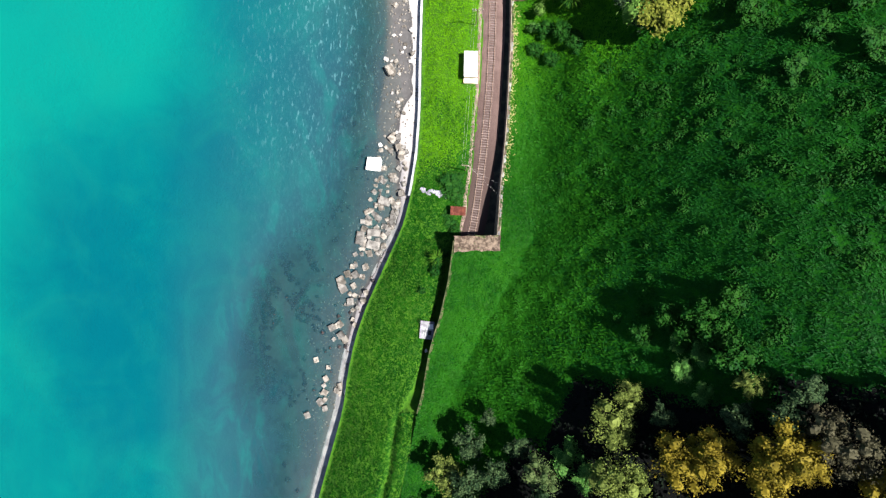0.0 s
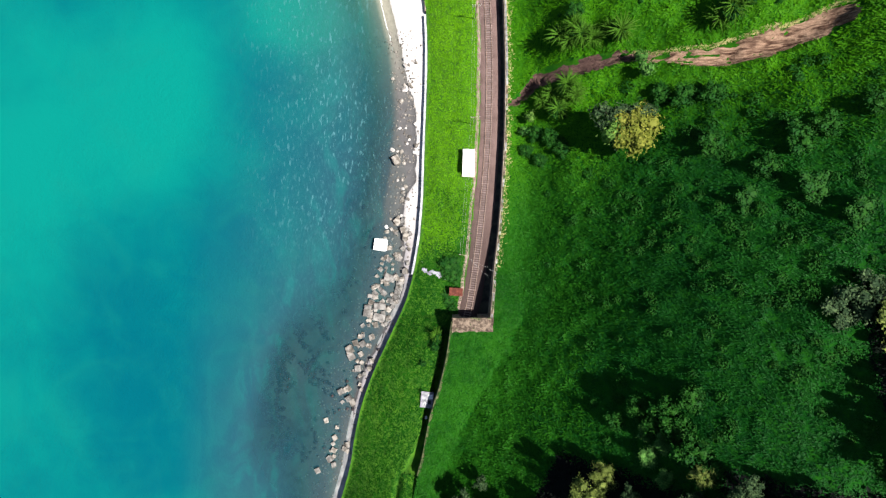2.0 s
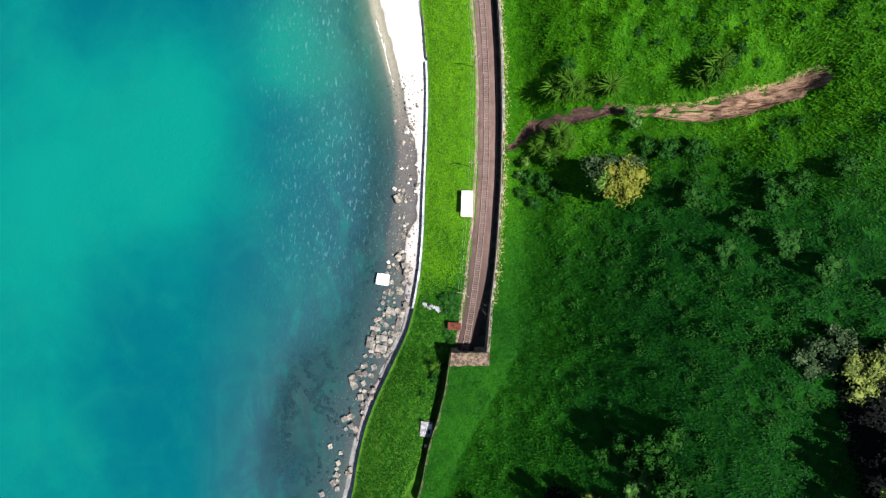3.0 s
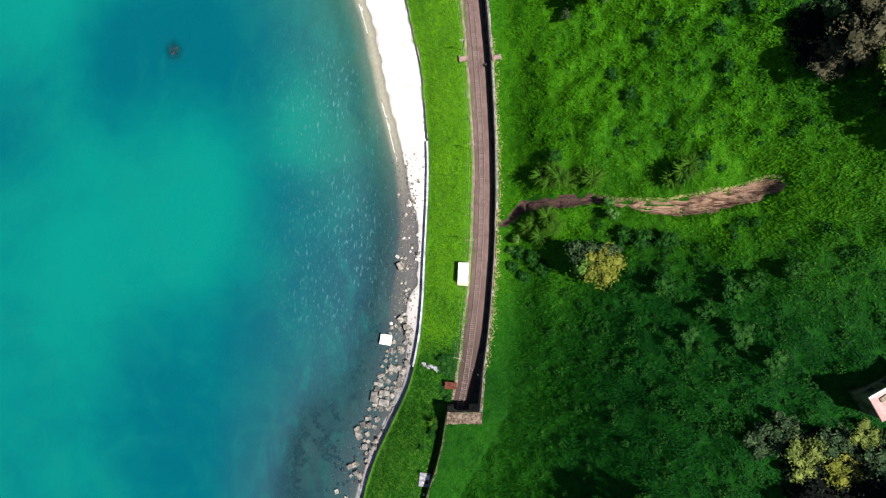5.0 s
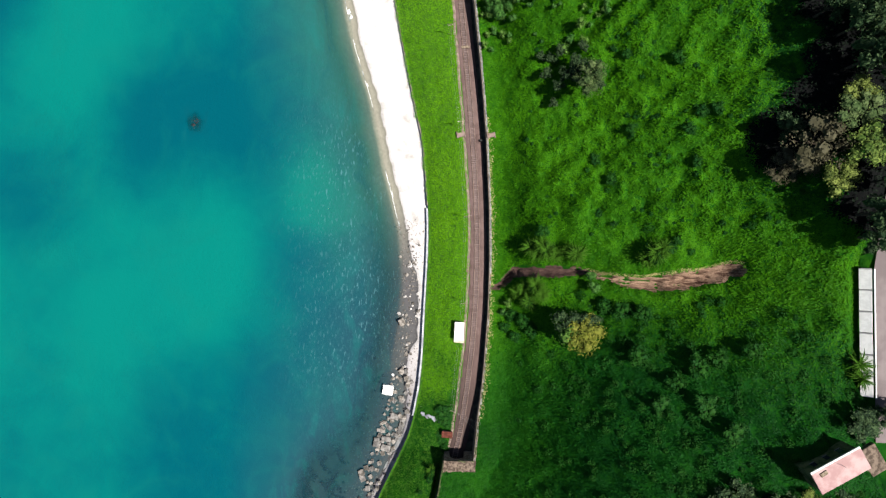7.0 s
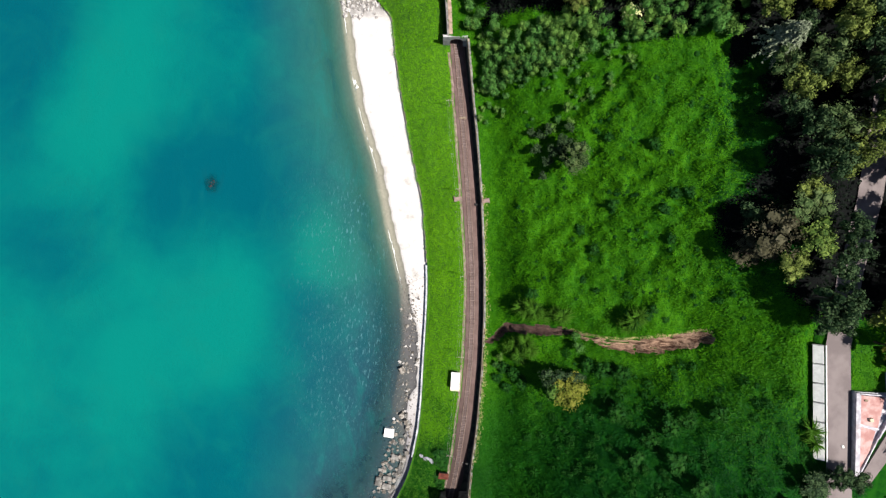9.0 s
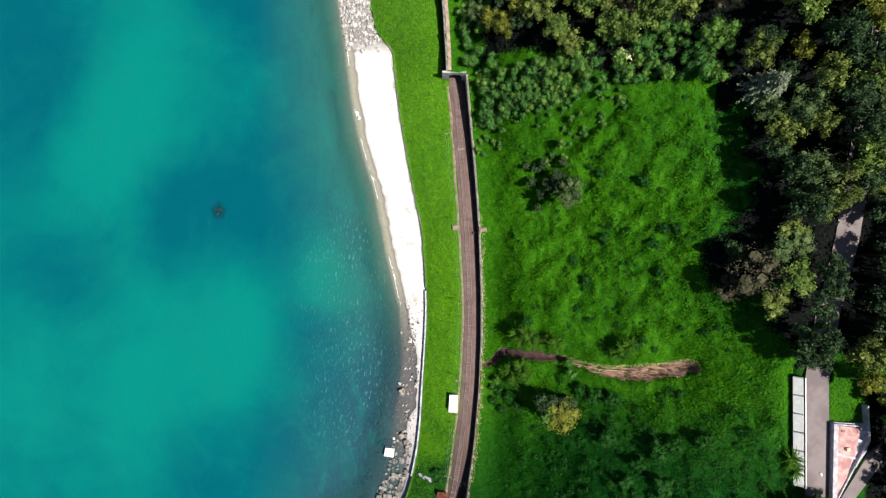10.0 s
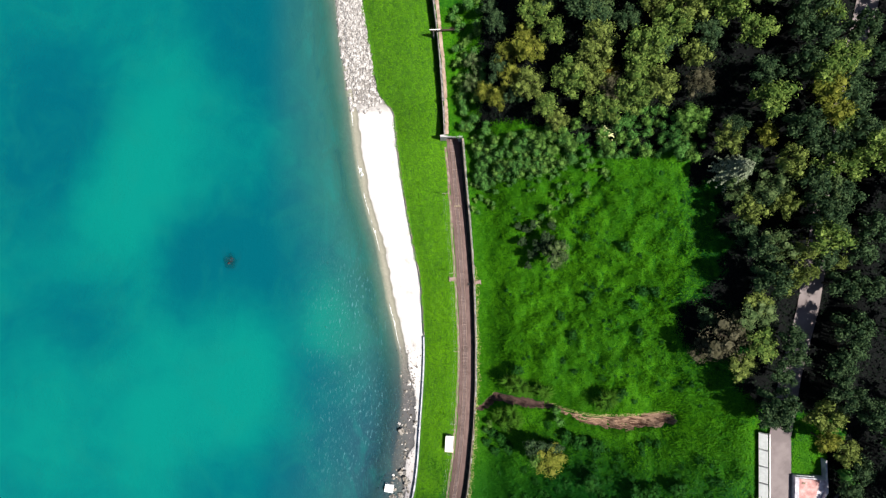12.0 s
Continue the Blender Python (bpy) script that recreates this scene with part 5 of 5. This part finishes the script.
def scrub(spots, rng):
    """Low mounds of leaves, too many to count, over the open slope."""
    p, g = [], []
    for x, y, r in spots:
        n = int(60 + 50 * r)
        d = rng.normal(0, 1, (n, 3))
        d[:, 2] = np.abs(d[:, 2]) + 0.1
        d /= np.linalg.norm(d, axis=1)[:, None]
        q = d * np.array([r, r, 0.75 * r]) * rng.uniform(0.75, 1.05, (n, 1))
        q[:, 0] += x
        q[:, 1] += y
        q[:, 2] += hill_z(q[:, 0], q[:, 1]) * 0.5 + 0.5 * float(hill_z(x, y)) - 0.15 * r
        p.append(q)
        g.append(d)
    v, f = leaves(np.concatenate(p), np.concatenate(g), rng, 0.45, 2.0)
    tagged(sheet("scrub", v, f, M["leaf_scrub"]), "low rounded scrub growing through the grass", "scrub", kind="stuff")


rng = np.random.RandomState(23)
spots = [(x, y, r) for x, y, r in zip(rng.normal(66, 19, 170), rng.normal(30, 22, 170), rng.uniform(0.7, 1.9, 170)) if x > 26 and abs(y - 67) > 6 and wooded(x, y) < 0.5]
spots += [(x, y, r) for x, y, r in zip(rng.uniform(34, 96, 90), rng.uniform(-18, 58, 90), rng.uniform(0.7, 1.9, 90)) if wooded(x, y) < 0.5]
spots += [(x, y, r) for x, y, r in zip(rng.uniform(26, 94, 70), rng.uniform(74, 156, 70), rng.uniform(0.4, 1.0, 70)) if wooded(x, y) < 0.5]
spots += [(x + 2.2 * k * math.cos(0.35), y + 0.9 * k * rng.uniform(-1, 1), rng.uniform(0.5, 0.9)) for x, y in zip(rng.uniform(50, 86, 12), rng.uniform(78, 142, 12)) for k in range(3)]
scrub(spots, rng)
# Bushes at the spiky plants are added to darken their surroundings like shade.
for x, y, s in ((60.5, 55.8, 1.0), (55.2, 56.0, 1.1), (51.0, 57.4, 0.9), (58.3, 44.0, 1.2), (71.0, 43.5, 1.3), (75.5, 45.5, 1.0), (66.0, 38.0, 1.0), (63.0, 31.0, 1.1), (72.0, 33.0, 1.3), (77.0, 27.5, 1.2), (83.0, 49.0, 1.0), (29.7, 75.4, 0.9), (34.0, 74.4, 0.9), (42.0, 73.4, 0.8), (62.6, 73.8, 1.1), (28.3, 61.4, 0.8), (31.6, 62.0, 0.8), (29.5, 57.2, 0.9), (24.5, 52.0, 0.8), (28.5, 50.5, 0.9), (22.5, 48.0, 0.7), (31.0, 47.0, 0.8), (26.0, 45.0, 0.7)):
    plant("bush_low", x, y, 1.15 * s, 0.5, "low bushes of the lower slope")
for k in range(20):
    x, y = random.uniform(30, 90), random.uniform(74, 148)
    if float(wooded(x, y)) < 0.2 and abs(y - float(gully_y(x))) > 9:
        plant("bush_low", x, y, random.uniform(0.45, 0.9), 0.9, "small dark bushes of the meadow")
for x, y, s in ((2.0, 17.0, 1.5), (3.0, 13.6, 1.3), (0.4, 14.2, 0.8), (1.0, 17.8, 0.7), (4.2, 15.0, 0.7), (1.6, 6.6, 0.9), (2.4, 4.8, 0.7), (0.6, 8.6, 0.7), (-1.6, -3.2, 0.8), (-2.6, -5.4, 0.7), (-0.4, -1.0, 0.6), (-6.0, -10.2, 0.5), (-6.4, -17.6, 0.35)):
    plant("bush_low", x, y, 0.8 * s, 0.3, "shrubs on the shelf")
for x, y, k, s in ((90.5, 14.5, "olive", 0.75), (97.0, 14.0, "dark", 0.9), (101.5, 33.5, "dark", 0.9), (106.0, 34.0, "dark", 0.8), (109.0, 36.8, "dark", 0.75), (112.6, 35.6, "dark2", 0.9), (46.8, 66.6, "shrub2", 0.8), (47.5, 63.4, "shrub2", 0.9), (23.0, 56.5, "shrub3", 0.7), (21.5, 53.0, "shrub", 0.8)):
    plant(k, x, y, s)
for t in KINDS.values():
    for o in (*t.children_recursive, t):
        bpy.data.objects.remove(o)


def yucca():
    """A rosette of long arching sword leaves, each of them a part."""
    s = np.linspace(0, 1, 6)
    w = 0.07 * np.sin(np.pi * (0.12 + 0.88 * s)) + 0.01
    sp = np.stack([2.3 * s, 0 * s, 1.5 * s - 1.25 * s ** 2.2], 1)
    v = np.concatenate([sp + np.stack([0 * s, w, 0.05 + 0 * s], 1), sp, sp + np.stack([0 * s, -w, 0.05 + 0 * s], 1)])
    f = [(k, k + 1, 7 + k, 6 + k) for k in range(5)] + [(6 + k, 7 + k, 13 + k, 12 + k) for k in range(5)]
    blade = sheet("leaf", v, f, M["leaf_yucca"])
    y = thing("yucca", pose(0, 0, 0), "spiky plant with long grey-green sword leaves", "yucca", "spiky plants beside the gully")
    part("stem", add_tube(bmesh.new(), (0, 0, -0.5), (0, 0, 1.0), 0.22, 0.15), M["bark"], y)
    for k in range(46):
        share("leaf", blade.data, y, pose(0, 0, 0.55 + 0.014 * k, 0, random.uniform(-40, 8), 137.5 * k) @ Matrix.Scale(random.uniform(0.8, 1.15), 4))
    bpy.data.objects.remove(blade)
    return y


first = yucca()
for k, (x, y, s) in enumerate(((29.7, 75.2, 1.2), (31.5, 73.1, 1.0), (34.0, 74.2, 1.15), (36.7, 72.8, 1.0), (32.4, 76.4, 1.0), (42.4, 73.2, 1.25), (40.0, 74.6, 0.8), (62.8, 73.8, 1.3), (61.0, 72.0, 1.1), (64.2, 75.6, 1.0),
                               (28.3, 61.6, 1.1), (31.4, 63.0, 1.2), (29.5, 57.4, 1.1), (26.3, 60.0, 1.0), (33.2, 59.8, 1.0), (-2.2, -2.2, 0.7), (104.8, 47.0, 1.2), (105.6, 43.5, 1.1))):
    z = float(hill_z(x, y)) if x > float(edge_x(y)) else float(strip_z(x, y))
    ob = first if k == 0 else copy_thing(first, pose(x, y, z, 0, 0, 40 * k))
    ob.matrix_basis = pose(x, y, z, 0, 0, 40 * k) @ Matrix.Scale(1.5 * s, 4)


# leafy undergrowth in the gaps of the wood, near-black to stand for shade
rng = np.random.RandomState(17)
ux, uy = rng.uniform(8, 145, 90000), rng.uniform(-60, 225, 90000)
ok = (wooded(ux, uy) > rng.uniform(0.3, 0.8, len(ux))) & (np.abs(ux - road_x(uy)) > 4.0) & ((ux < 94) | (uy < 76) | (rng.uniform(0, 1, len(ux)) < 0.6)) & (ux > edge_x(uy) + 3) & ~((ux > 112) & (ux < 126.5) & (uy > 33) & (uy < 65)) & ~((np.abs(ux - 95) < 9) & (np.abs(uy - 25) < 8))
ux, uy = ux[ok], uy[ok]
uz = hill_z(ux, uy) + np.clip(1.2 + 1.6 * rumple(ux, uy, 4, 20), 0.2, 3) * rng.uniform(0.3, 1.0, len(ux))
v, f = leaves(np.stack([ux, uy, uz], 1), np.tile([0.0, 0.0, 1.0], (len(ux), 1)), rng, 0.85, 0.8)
tagged(sheet("undergrowth", v, f, M["leaf_shade"]), "leafy undergrowth between the trees, coloured dark for shade", "undergrowth", kind="stuff")


# ---- grass ----
def grass(name, xs, ysp, height, size, material, label, low=0.05, high=0.45):
    """Blades that lean over the slope they grow on."""
    rng = np.random.RandomState(5)
    n = len(xs)
    zs = height(xs, ysp)
    up = np.stack([zs - height(xs + 0.5, ysp), zs - height(xs, ysp + 0.5), np.full(n, 0.5)], 1)
    up /= np.linalg.norm(up, axis=1)[:, None]
    p = np.stack([xs, ysp, zs], 1)
    a = rng.uniform(0, 2 * np.pi, n)
    flat = np.cross(up, np.stack([np.cos(a), np.sin(a), 0 * a], 1))
    flat /= np.linalg.norm(flat, axis=1)[:, None]
    side = np.cross(up, flat)
    tilt = rng.uniform(low, high, n)[:, None]
    d = flat * np.cos(tilt) + up * np.sin(tilt)
    s = (size * rng.uniform(0.6, 1.4, n))[:, None]
    w = s * rng.uniform(0.24, 0.44, n)[:, None]
    p = p + up * (0.2 * size * rng.uniform(0, 1, n) ** 2)[:, None]
    v = np.stack([p - side * w * 0.5 - 0.05 * up, p + side * w * 0.5 - 0.05 * up, p + d * s + side * w * 0.3, p + d * s - side * w * 0.3], 1)
    return tagged(sheet(name, v.reshape(-1, 3), np.arange(4 * n).reshape(n, 4), material), label, "grass", kind="stuff")


rng = np.random.RandomState(11)


def in_gully(x, y):
    return np.abs(y - gully_y(x)) < 1.02 * gully_w(x)


n = 560000
gy = rng.uniform(-75, 225, n)
gx = edge_x(gy) + 0.3 + (np.minimum(125, 60 + 0.55 * (gy + 75)) - edge_x(gy)) * rng.uniform(0, 1, n)
ok = ~in_gully(gx, gy) & ~((gx < 12.9) & (np.abs(gy - 1.6) < 1.5 + 0.5 * rumple(gx, gy, 1.2, 50))) & ~((gy > NORTH) & (gx < north_x(gy) + 1.7)) & (np.abs(gx - road_x(gy)) > 4.2) & (wooded(gx, gy) < rng.uniform(0.4, 1.0, n))
gx, gy = gx[ok], gy[ok]


def step(a, lo, hi):
    t = np.clip((a - lo) / (hi - lo), 0, 1)
    return t * t * (3 - 2 * t)


fern_shade = step(gx - soft_edge(gy) + 4 * rumple(gx, gy, 9, 31) + np.interp(gy, [-30, -12, 14], [-4, -6, 0]), 12, 40) * (1 - step(gy + 10 * rumple(gx, gy, 15, 32), 28, 64))
# Dark bracken on the meadow's east edge stands in for tree shade.
fern_shade = fern_shade + step(gx + 3 * rumple(gx, gy, 7, 34), 78, 92) * step(gy + 0.5 * gx, 124, 142)
pick = rng.uniform(0, 1, len(gx)) < 1.02 * fern_shade
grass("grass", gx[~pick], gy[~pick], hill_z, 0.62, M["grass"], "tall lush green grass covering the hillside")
grass("bracken", gx[pick], gy[pick], hill_z, 0.5, M["bracken"], "dense dark green bracken on the upper slope, also for shade by the wood")
n = 90000
gy = rng.uniform(-80, 250, n)
a, b = base_x(gy) + np.where(gy > 90, 0.55 + 0.8 * rumple(gy, gy * 0, 2.6, 43), 1.6), shelf_x(gy)
gx = a + (b - a) * rng.uniform(0, 1, n) ** 0.95
ok = ~(((gy < -3) & (gy > -39) | (gy > NORTH)) & (gx > b - ditch_w(gy) + 0.35)) & ~((abs(gx - 6.9) < 1.8) & (abs(gy - 45) < 4.6))
gx, gy = gx[ok], gy[ok]
# Deeper green blades carry the shade of the southern shelf in their colour.
dim = 1.01 * (1 - step(gy + 7 * rumple(gx, gy, 12, 33) - 0.3 * gx, 18, 36))
pick = rng.uniform(0, 1, len(gx)) < dim
grass("grass", gx[~pick], gy[~pick], strip_z, 0.46, M["meadow"], "bright yellow-green grass on the shelf above the beach")
grass("grass", gx[pick], gy[pick], strip_z, 0.5, M["grass"], "grass on the shelf beside the tunnel, deep green for shade")


sx_ = rng.uniform(46, 84.5, 2600)
sy_ = gully_y(sx_) + gully_w(sx_) * (1 + 0.22 * rumple(sx_, sx_ * 0, 3.5, 11)) + rng.uniform(-0.1, 0.5, 2600)
grass("dry_grass", sx_, sy_, hill_z, 0.34, M["leaf_straw"], "fringe of yellow dry grass along the gully")


ry_ = rng.uniform(16, 120, 1300)
rx_ = wall_x(ry_) + 0.5 + np.abs(rng.normal(0, 0.6 + 0.4 * rumple(ry_, ry_ * 0, 7, 48), 1300))
grass("dry_grass", rx_, ry_, hill_z, 0.5, M["leaf_straw"], "strip of dry grass along the top of the wall")


# ---- stones and blocks ----
def rock_mesh(name, seed, square, material):
    bm = bmesh.new()
    rng = random.Random(seed)
    if square:
        add_box(bm, (1, 1, 0.85), (0, 0, 0), 0, 0.06)
        for v in bm.verts:
            v.co += Vector([rng.uniform(-0.05, 0.05) for _ in range(3)])
    else:
        bmesh.ops.create_icosphere(bm, subdivisions=1, radius=0.55)
        for v in bm.verts:
            v.co *= rng.uniform(0.72, 1.2)
            v.co.z *= 0.75
    me = bpy.data.meshes.new(name)
    bmesh.ops.recalc_face_normals(bm, faces=bm.faces)
    bm.to_mesh(me)
    bm.free()
    me.materials.append(material)
    return me


CUBES = [rock_mesh("concrete_block", k, True, M["concrete"]) for k in range(4)]
BROWN = [rock_mesh("concrete_block", 10 + k, True, M["boulder"]) for k in range(4)]
PALE = [rock_mesh("boulder", 60 + k, False, M["pale_boulder"]) for k in range(4)]
STONES = [rock_mesh("boulder", 30 + k, False, M["boulder"]) for k in range(6)]


def block(x, y, sx_, sy_, sz_, turn, tip=0.0, label="square weathered concrete breakwater block on the shore"):
    z = float(bed_z(x, y)) + 0.28 * sz_
    ob = new("concrete_block", random.choice(CUBES if tip < 10 or random.random() < 0.4 else BROWN))
    ob.matrix_basis = pose(x, y, z, random.uniform(-tip, tip), random.uniform(-tip, tip), turn) @ Matrix.Diagonal((sx_, sy_, sz_, 1))
    return tagged(ob, label, "concrete block", "breakwater blocks along the sea wall")


slab = block(-18.7, 22.6, 3.9, 3.5, 2.6, -8, 0.5, "large flat white concrete block standing in the water")
slab.data = rock_mesh("pale_block", 2, True, M["white_roof"])
block(-22.6, 3.3, 2.1, 3.6, 2.0, -8, 4, "long pale concrete block lying among the rocks")
block(-18.9, 4.6, 3.5, 2.0, 2.0, -6, 5, "long pale concrete block lying among the rocks")
block(-19.2, 1.3, 3.3, 2.3, 1.9, -12, 6, "long pale concrete block lying among the rocks")
block(-16.0, 12.8, 3.2, 2.2, 1.8, -20, 8, "long pale concrete block lying among the rocks")
for x, y, s, r in ((-26.1, -6.2, 1.5, 20), (-24.0, -6.4, 1.7, 30), (-27.9, -8.1, 2.0, 25), (-27.4, -10.1, 2.0, 30), (-25.5, -13.6, 1.7, 5), (-30.6, -20.4, 1.6, 30), (-29.2, -19.9, 1.3, 40), (-28.2, -22.4, 1.6, 35),
                   (-27.0, -23.6, 1.6, 30), (-35.0, -29.0, 1.3, 15), (-32.4, -34.0, 1.4, 30), (-33.9, -40.2, 1.6, 40), (-32.8, -41.8, 1.4, 10), (-37.6, -43.6, 1.5, 20), (-13.9, 47.4, 2.2, 30), (-13.6, 29.5, 1.8, 40), (-12.0, 27.0, 1.6, 15)):
    block(x, y, s, s * 1.15, s, r, 14)
for k in range(105):
    y = random.triangular(-8, 32, 7)
    x = random.uniform(float(water_x(y)) + 1.0, float(base_x(y)) - 1.6)
    s = random.uniform(0.8, 1.45)
    block(x, y, s, s * random.uniform(0.9, 1.3), s * 0.9, random.uniform(0, 90), 32)
for k in range(26):
    y = random.uniform(-42, -6)
    x = random.uniform(float(water_x(y)) + 2.0, float(base_x(y)) - 0.4)
    s = random.uniform(0.8, 1.5)
    block(x, y, s, s * random.uniform(0.9, 1.3), s * 0.9, random.uniform(0, 90), 25)


def boulder(x, y, s, label="pale rounded boulder on the shingle", name="boulder", rust=False):
    ob = new(name, random.choice(PALE if y > 180 or random.random() < 0.4 else STONES))
    ob.matrix_basis = pose(x, y, float(bed_z(x, y)) + 0.12 * s, 0, 0, random.uniform(0, 360)) @ Matrix.Diagonal((s, s * random.uniform(0.7, 1.1), s * 0.8, 1))
    return tagged(ob, label, "boulder", "boulders along the shore")


for k in range(55):
    y = random.uniform(26, 80)
    x = random.gauss(float(water_x(y)) + 3.0, 1.6)
    boulder(x, min(y, 95), random.uniform(0.5, 1.7))
for k in range(110):
    y = random.uniform(186, 240)
    x = random.uniform(float(water_x(y)) - 0.5, float(base_x(y)) + 0.5)
    boulder(x, y, random.uniform(0.9, 2.4), "pale angular boulder of the rock revetment")


def stone_field(name, n, place, size, material, label):
    """Countless stones in one mesh."""
    rng = np.random.RandomState(3)
    base = np.array([[1, 0, 0], [0, 1, 0], [-1, 0, 0], [0, -1, 0], [0.1, 0.1, 0.8], [0, 0, -0.6]], float)
    tri = np.array([[0, 1, 4], [1, 2, 4], [2, 3, 4], [3, 0, 4], [1, 0, 5], [2, 1, 5], [3, 2, 5], [0, 3, 5]])
    x, y = place(rng, n)
    n = len(x)
    s = size * rng.uniform(0.5, 1.5, n)
    v = base[None] * rng.uniform(0.6, 1.3, (n, 6, 1)) * s[:, None, None] * 0.5
    a = rng.uniform(0, 6.3, n)[:, None]
    v = np.stack([v[..., 0] * np.cos(a) - v[..., 1] * np.sin(a), v[..., 0] * np.sin(a) + v[..., 1] * np.cos(a), v[..., 2]], -1)
    v = v + np.stack([x, y, bed_z(x, y) + 0.1 * s], -1)[:, None]
    f = tri[None] + 6 * np.arange(n)[:, None, None]
    return tagged(sheet(name, v.reshape(-1, 3), f.reshape(-1, 3), material), label, "stones", kind="stuff")


def on_revetment(rng, n):
    y = np.maximum(rng.uniform(186, 245, n), rng.uniform(181, 245, n))
    return water_x(y) + (base_x(y) + 1.0 - water_x(y)) * rng.uniform(-0.05, 1, n), y


def on_shore(rng, n):
    y = rng.uniform(-55, 85, n)
    return water_x(y) + (base_x(y) - water_x(y)) * np.clip(rng.normal(0.2, 0.5, n), -1.2, 1), y


def under_water(rng, n):
    y = rng.normal(-18, 22, 4 * n)
    x = -47 + 0.28 * (y + 18) + rng.normal(0, 8, 4 * n)
    keep = rumple(x + 0.5 * y, y * 0.5, 3.5, 61) + 0.5 * rumple(x, y, 1.4, 62) > 0.28
    return x[keep][:n], y[keep][:n]


stone_field("revetment_stones", 1900, on_revetment, 1.55, M["pale_boulder"], "heaped pale stones of the rock revetment")
stone_field("shore_stones", 1500, on_shore, 0.5, M["boulder"], "loose stones strewn along the waterline")


def reef(rng, n):
    return -91 + rng.normal(0, 2.6, n), 119.5 + rng.normal(0, 3.6, n)


stone_field("reef_stones", 200, reef, 1.5, M["rust"], "dark reddish stones of a small sunken reef")
stone_field("sunken_stones", 1100, under_water, 1.25, M["rust"], "dark stones under shallow water")
for x, y, s in ((-90.4, 118.2, 11.0), (-94.2, 126.0, 7.0), (-88.0, 115.0, 5.0), (-93.0, 116.4, 4.6), (-88.6, 121.4, 4.4)):
    ob = boulder(x, y, s, "dark reddish rock awash in the sea", "sunken_rock")
    ob.location.z = -0.33 * s - 0.85
    ob.data = rock_mesh("sunken_rock", int(s * 10), False, M["rust"])

# ---- pieces: sleepers and coping stones ----
me = rock_mesh("sleeper", 3, True, M["sleeper"])
for k in range(275):
    y = 1.0 + 0.63 * k
    h = math.degrees(math.atan2(float(rail_x(y + 1) - rail_x(y - 1)), 2))
    share("sleeper", me, track, pose(float(rail_x(y)), y, BED + 0.08, 0, 0, -h + random.uniform(-1, 1)) @ Matrix.Diagonal((2.05, 0.27, 0.2, 1)))
COPING = [rock_mesh("coping_stone", 50 + k, True, M["coping"]) for k in range(4)]


MOSSY = [rock_mesh("coping_stone", 70 + k, True, M[("mossy", "rubble", "mossy")[k]]) for k in range(3)]


def coping(wall, at, rows, width, lift=0.05, stones=COPING):
    for y in rows:
        h = math.degrees(math.atan2(float(at(y + 1) - at(y - 1)), 2))
        share("coping_stone", random.choice(stones), wall, pose(float(at(y)), y, float(crest_z(y)) + lift, random.uniform(-3, 3), random.uniform(-3, 3), -h + random.uniform(-5, 5))
              @ Matrix.Diagonal((width * random.uniform(0.8, 1.2), random.uniform(0.9, 1.15), 0.3, 1)))


coping(wall_east, lambda y: wall_x(y) + 0.1, np.arange(3.5, 66, 1.1), 0.40, 0.03, [*MOSSY, COPING[0]])
coping(wall_east, lambda y: wall_x(y) + 0.1, np.arange(66.6, 172, 1.1), 0.42)
coping(wall_south, lambda y: south_x(y) + 0.1, np.arange(-38, 1.5, 1.1), 0.34, -0.08, [MOSSY[0], MOSSY[2]])
ex, ey = np.meshgrid(np.linspace(1.9, 12.8, 45), np.linspace(-0.6, 3.0, 16), indexing="ij")
tagged(sheet("earth_cover", np.stack([ex + 0.3 * rumple(ey, ex, 0.9), ey + 0.25 * rumple(ex, ey, 1.1, 2), 14.85 + 0.22 * rumple(ex, ey, 1.0, 3) + 0.12 * rumple(ex, ey, 0.45, 4)], -1).reshape(-1, 3), grid_faces(45, 16), M["rubble"], smooth=True), "crumbling brown earth and rubble on the portal", "rubble", kind="structure")
for k in range(11):
    share("coping_stone", random.choice(MOSSY), portal_south, pose(2.5 + 0.95 * k, 2.75, 14.62, random.uniform(-9, 9), random.uniform(-9, 9), random.uniform(-14, 14)) @ Matrix.Diagonal((random.uniform(0.6, 1.1), random.uniform(0.4, 0.75), 0.32, 1)))
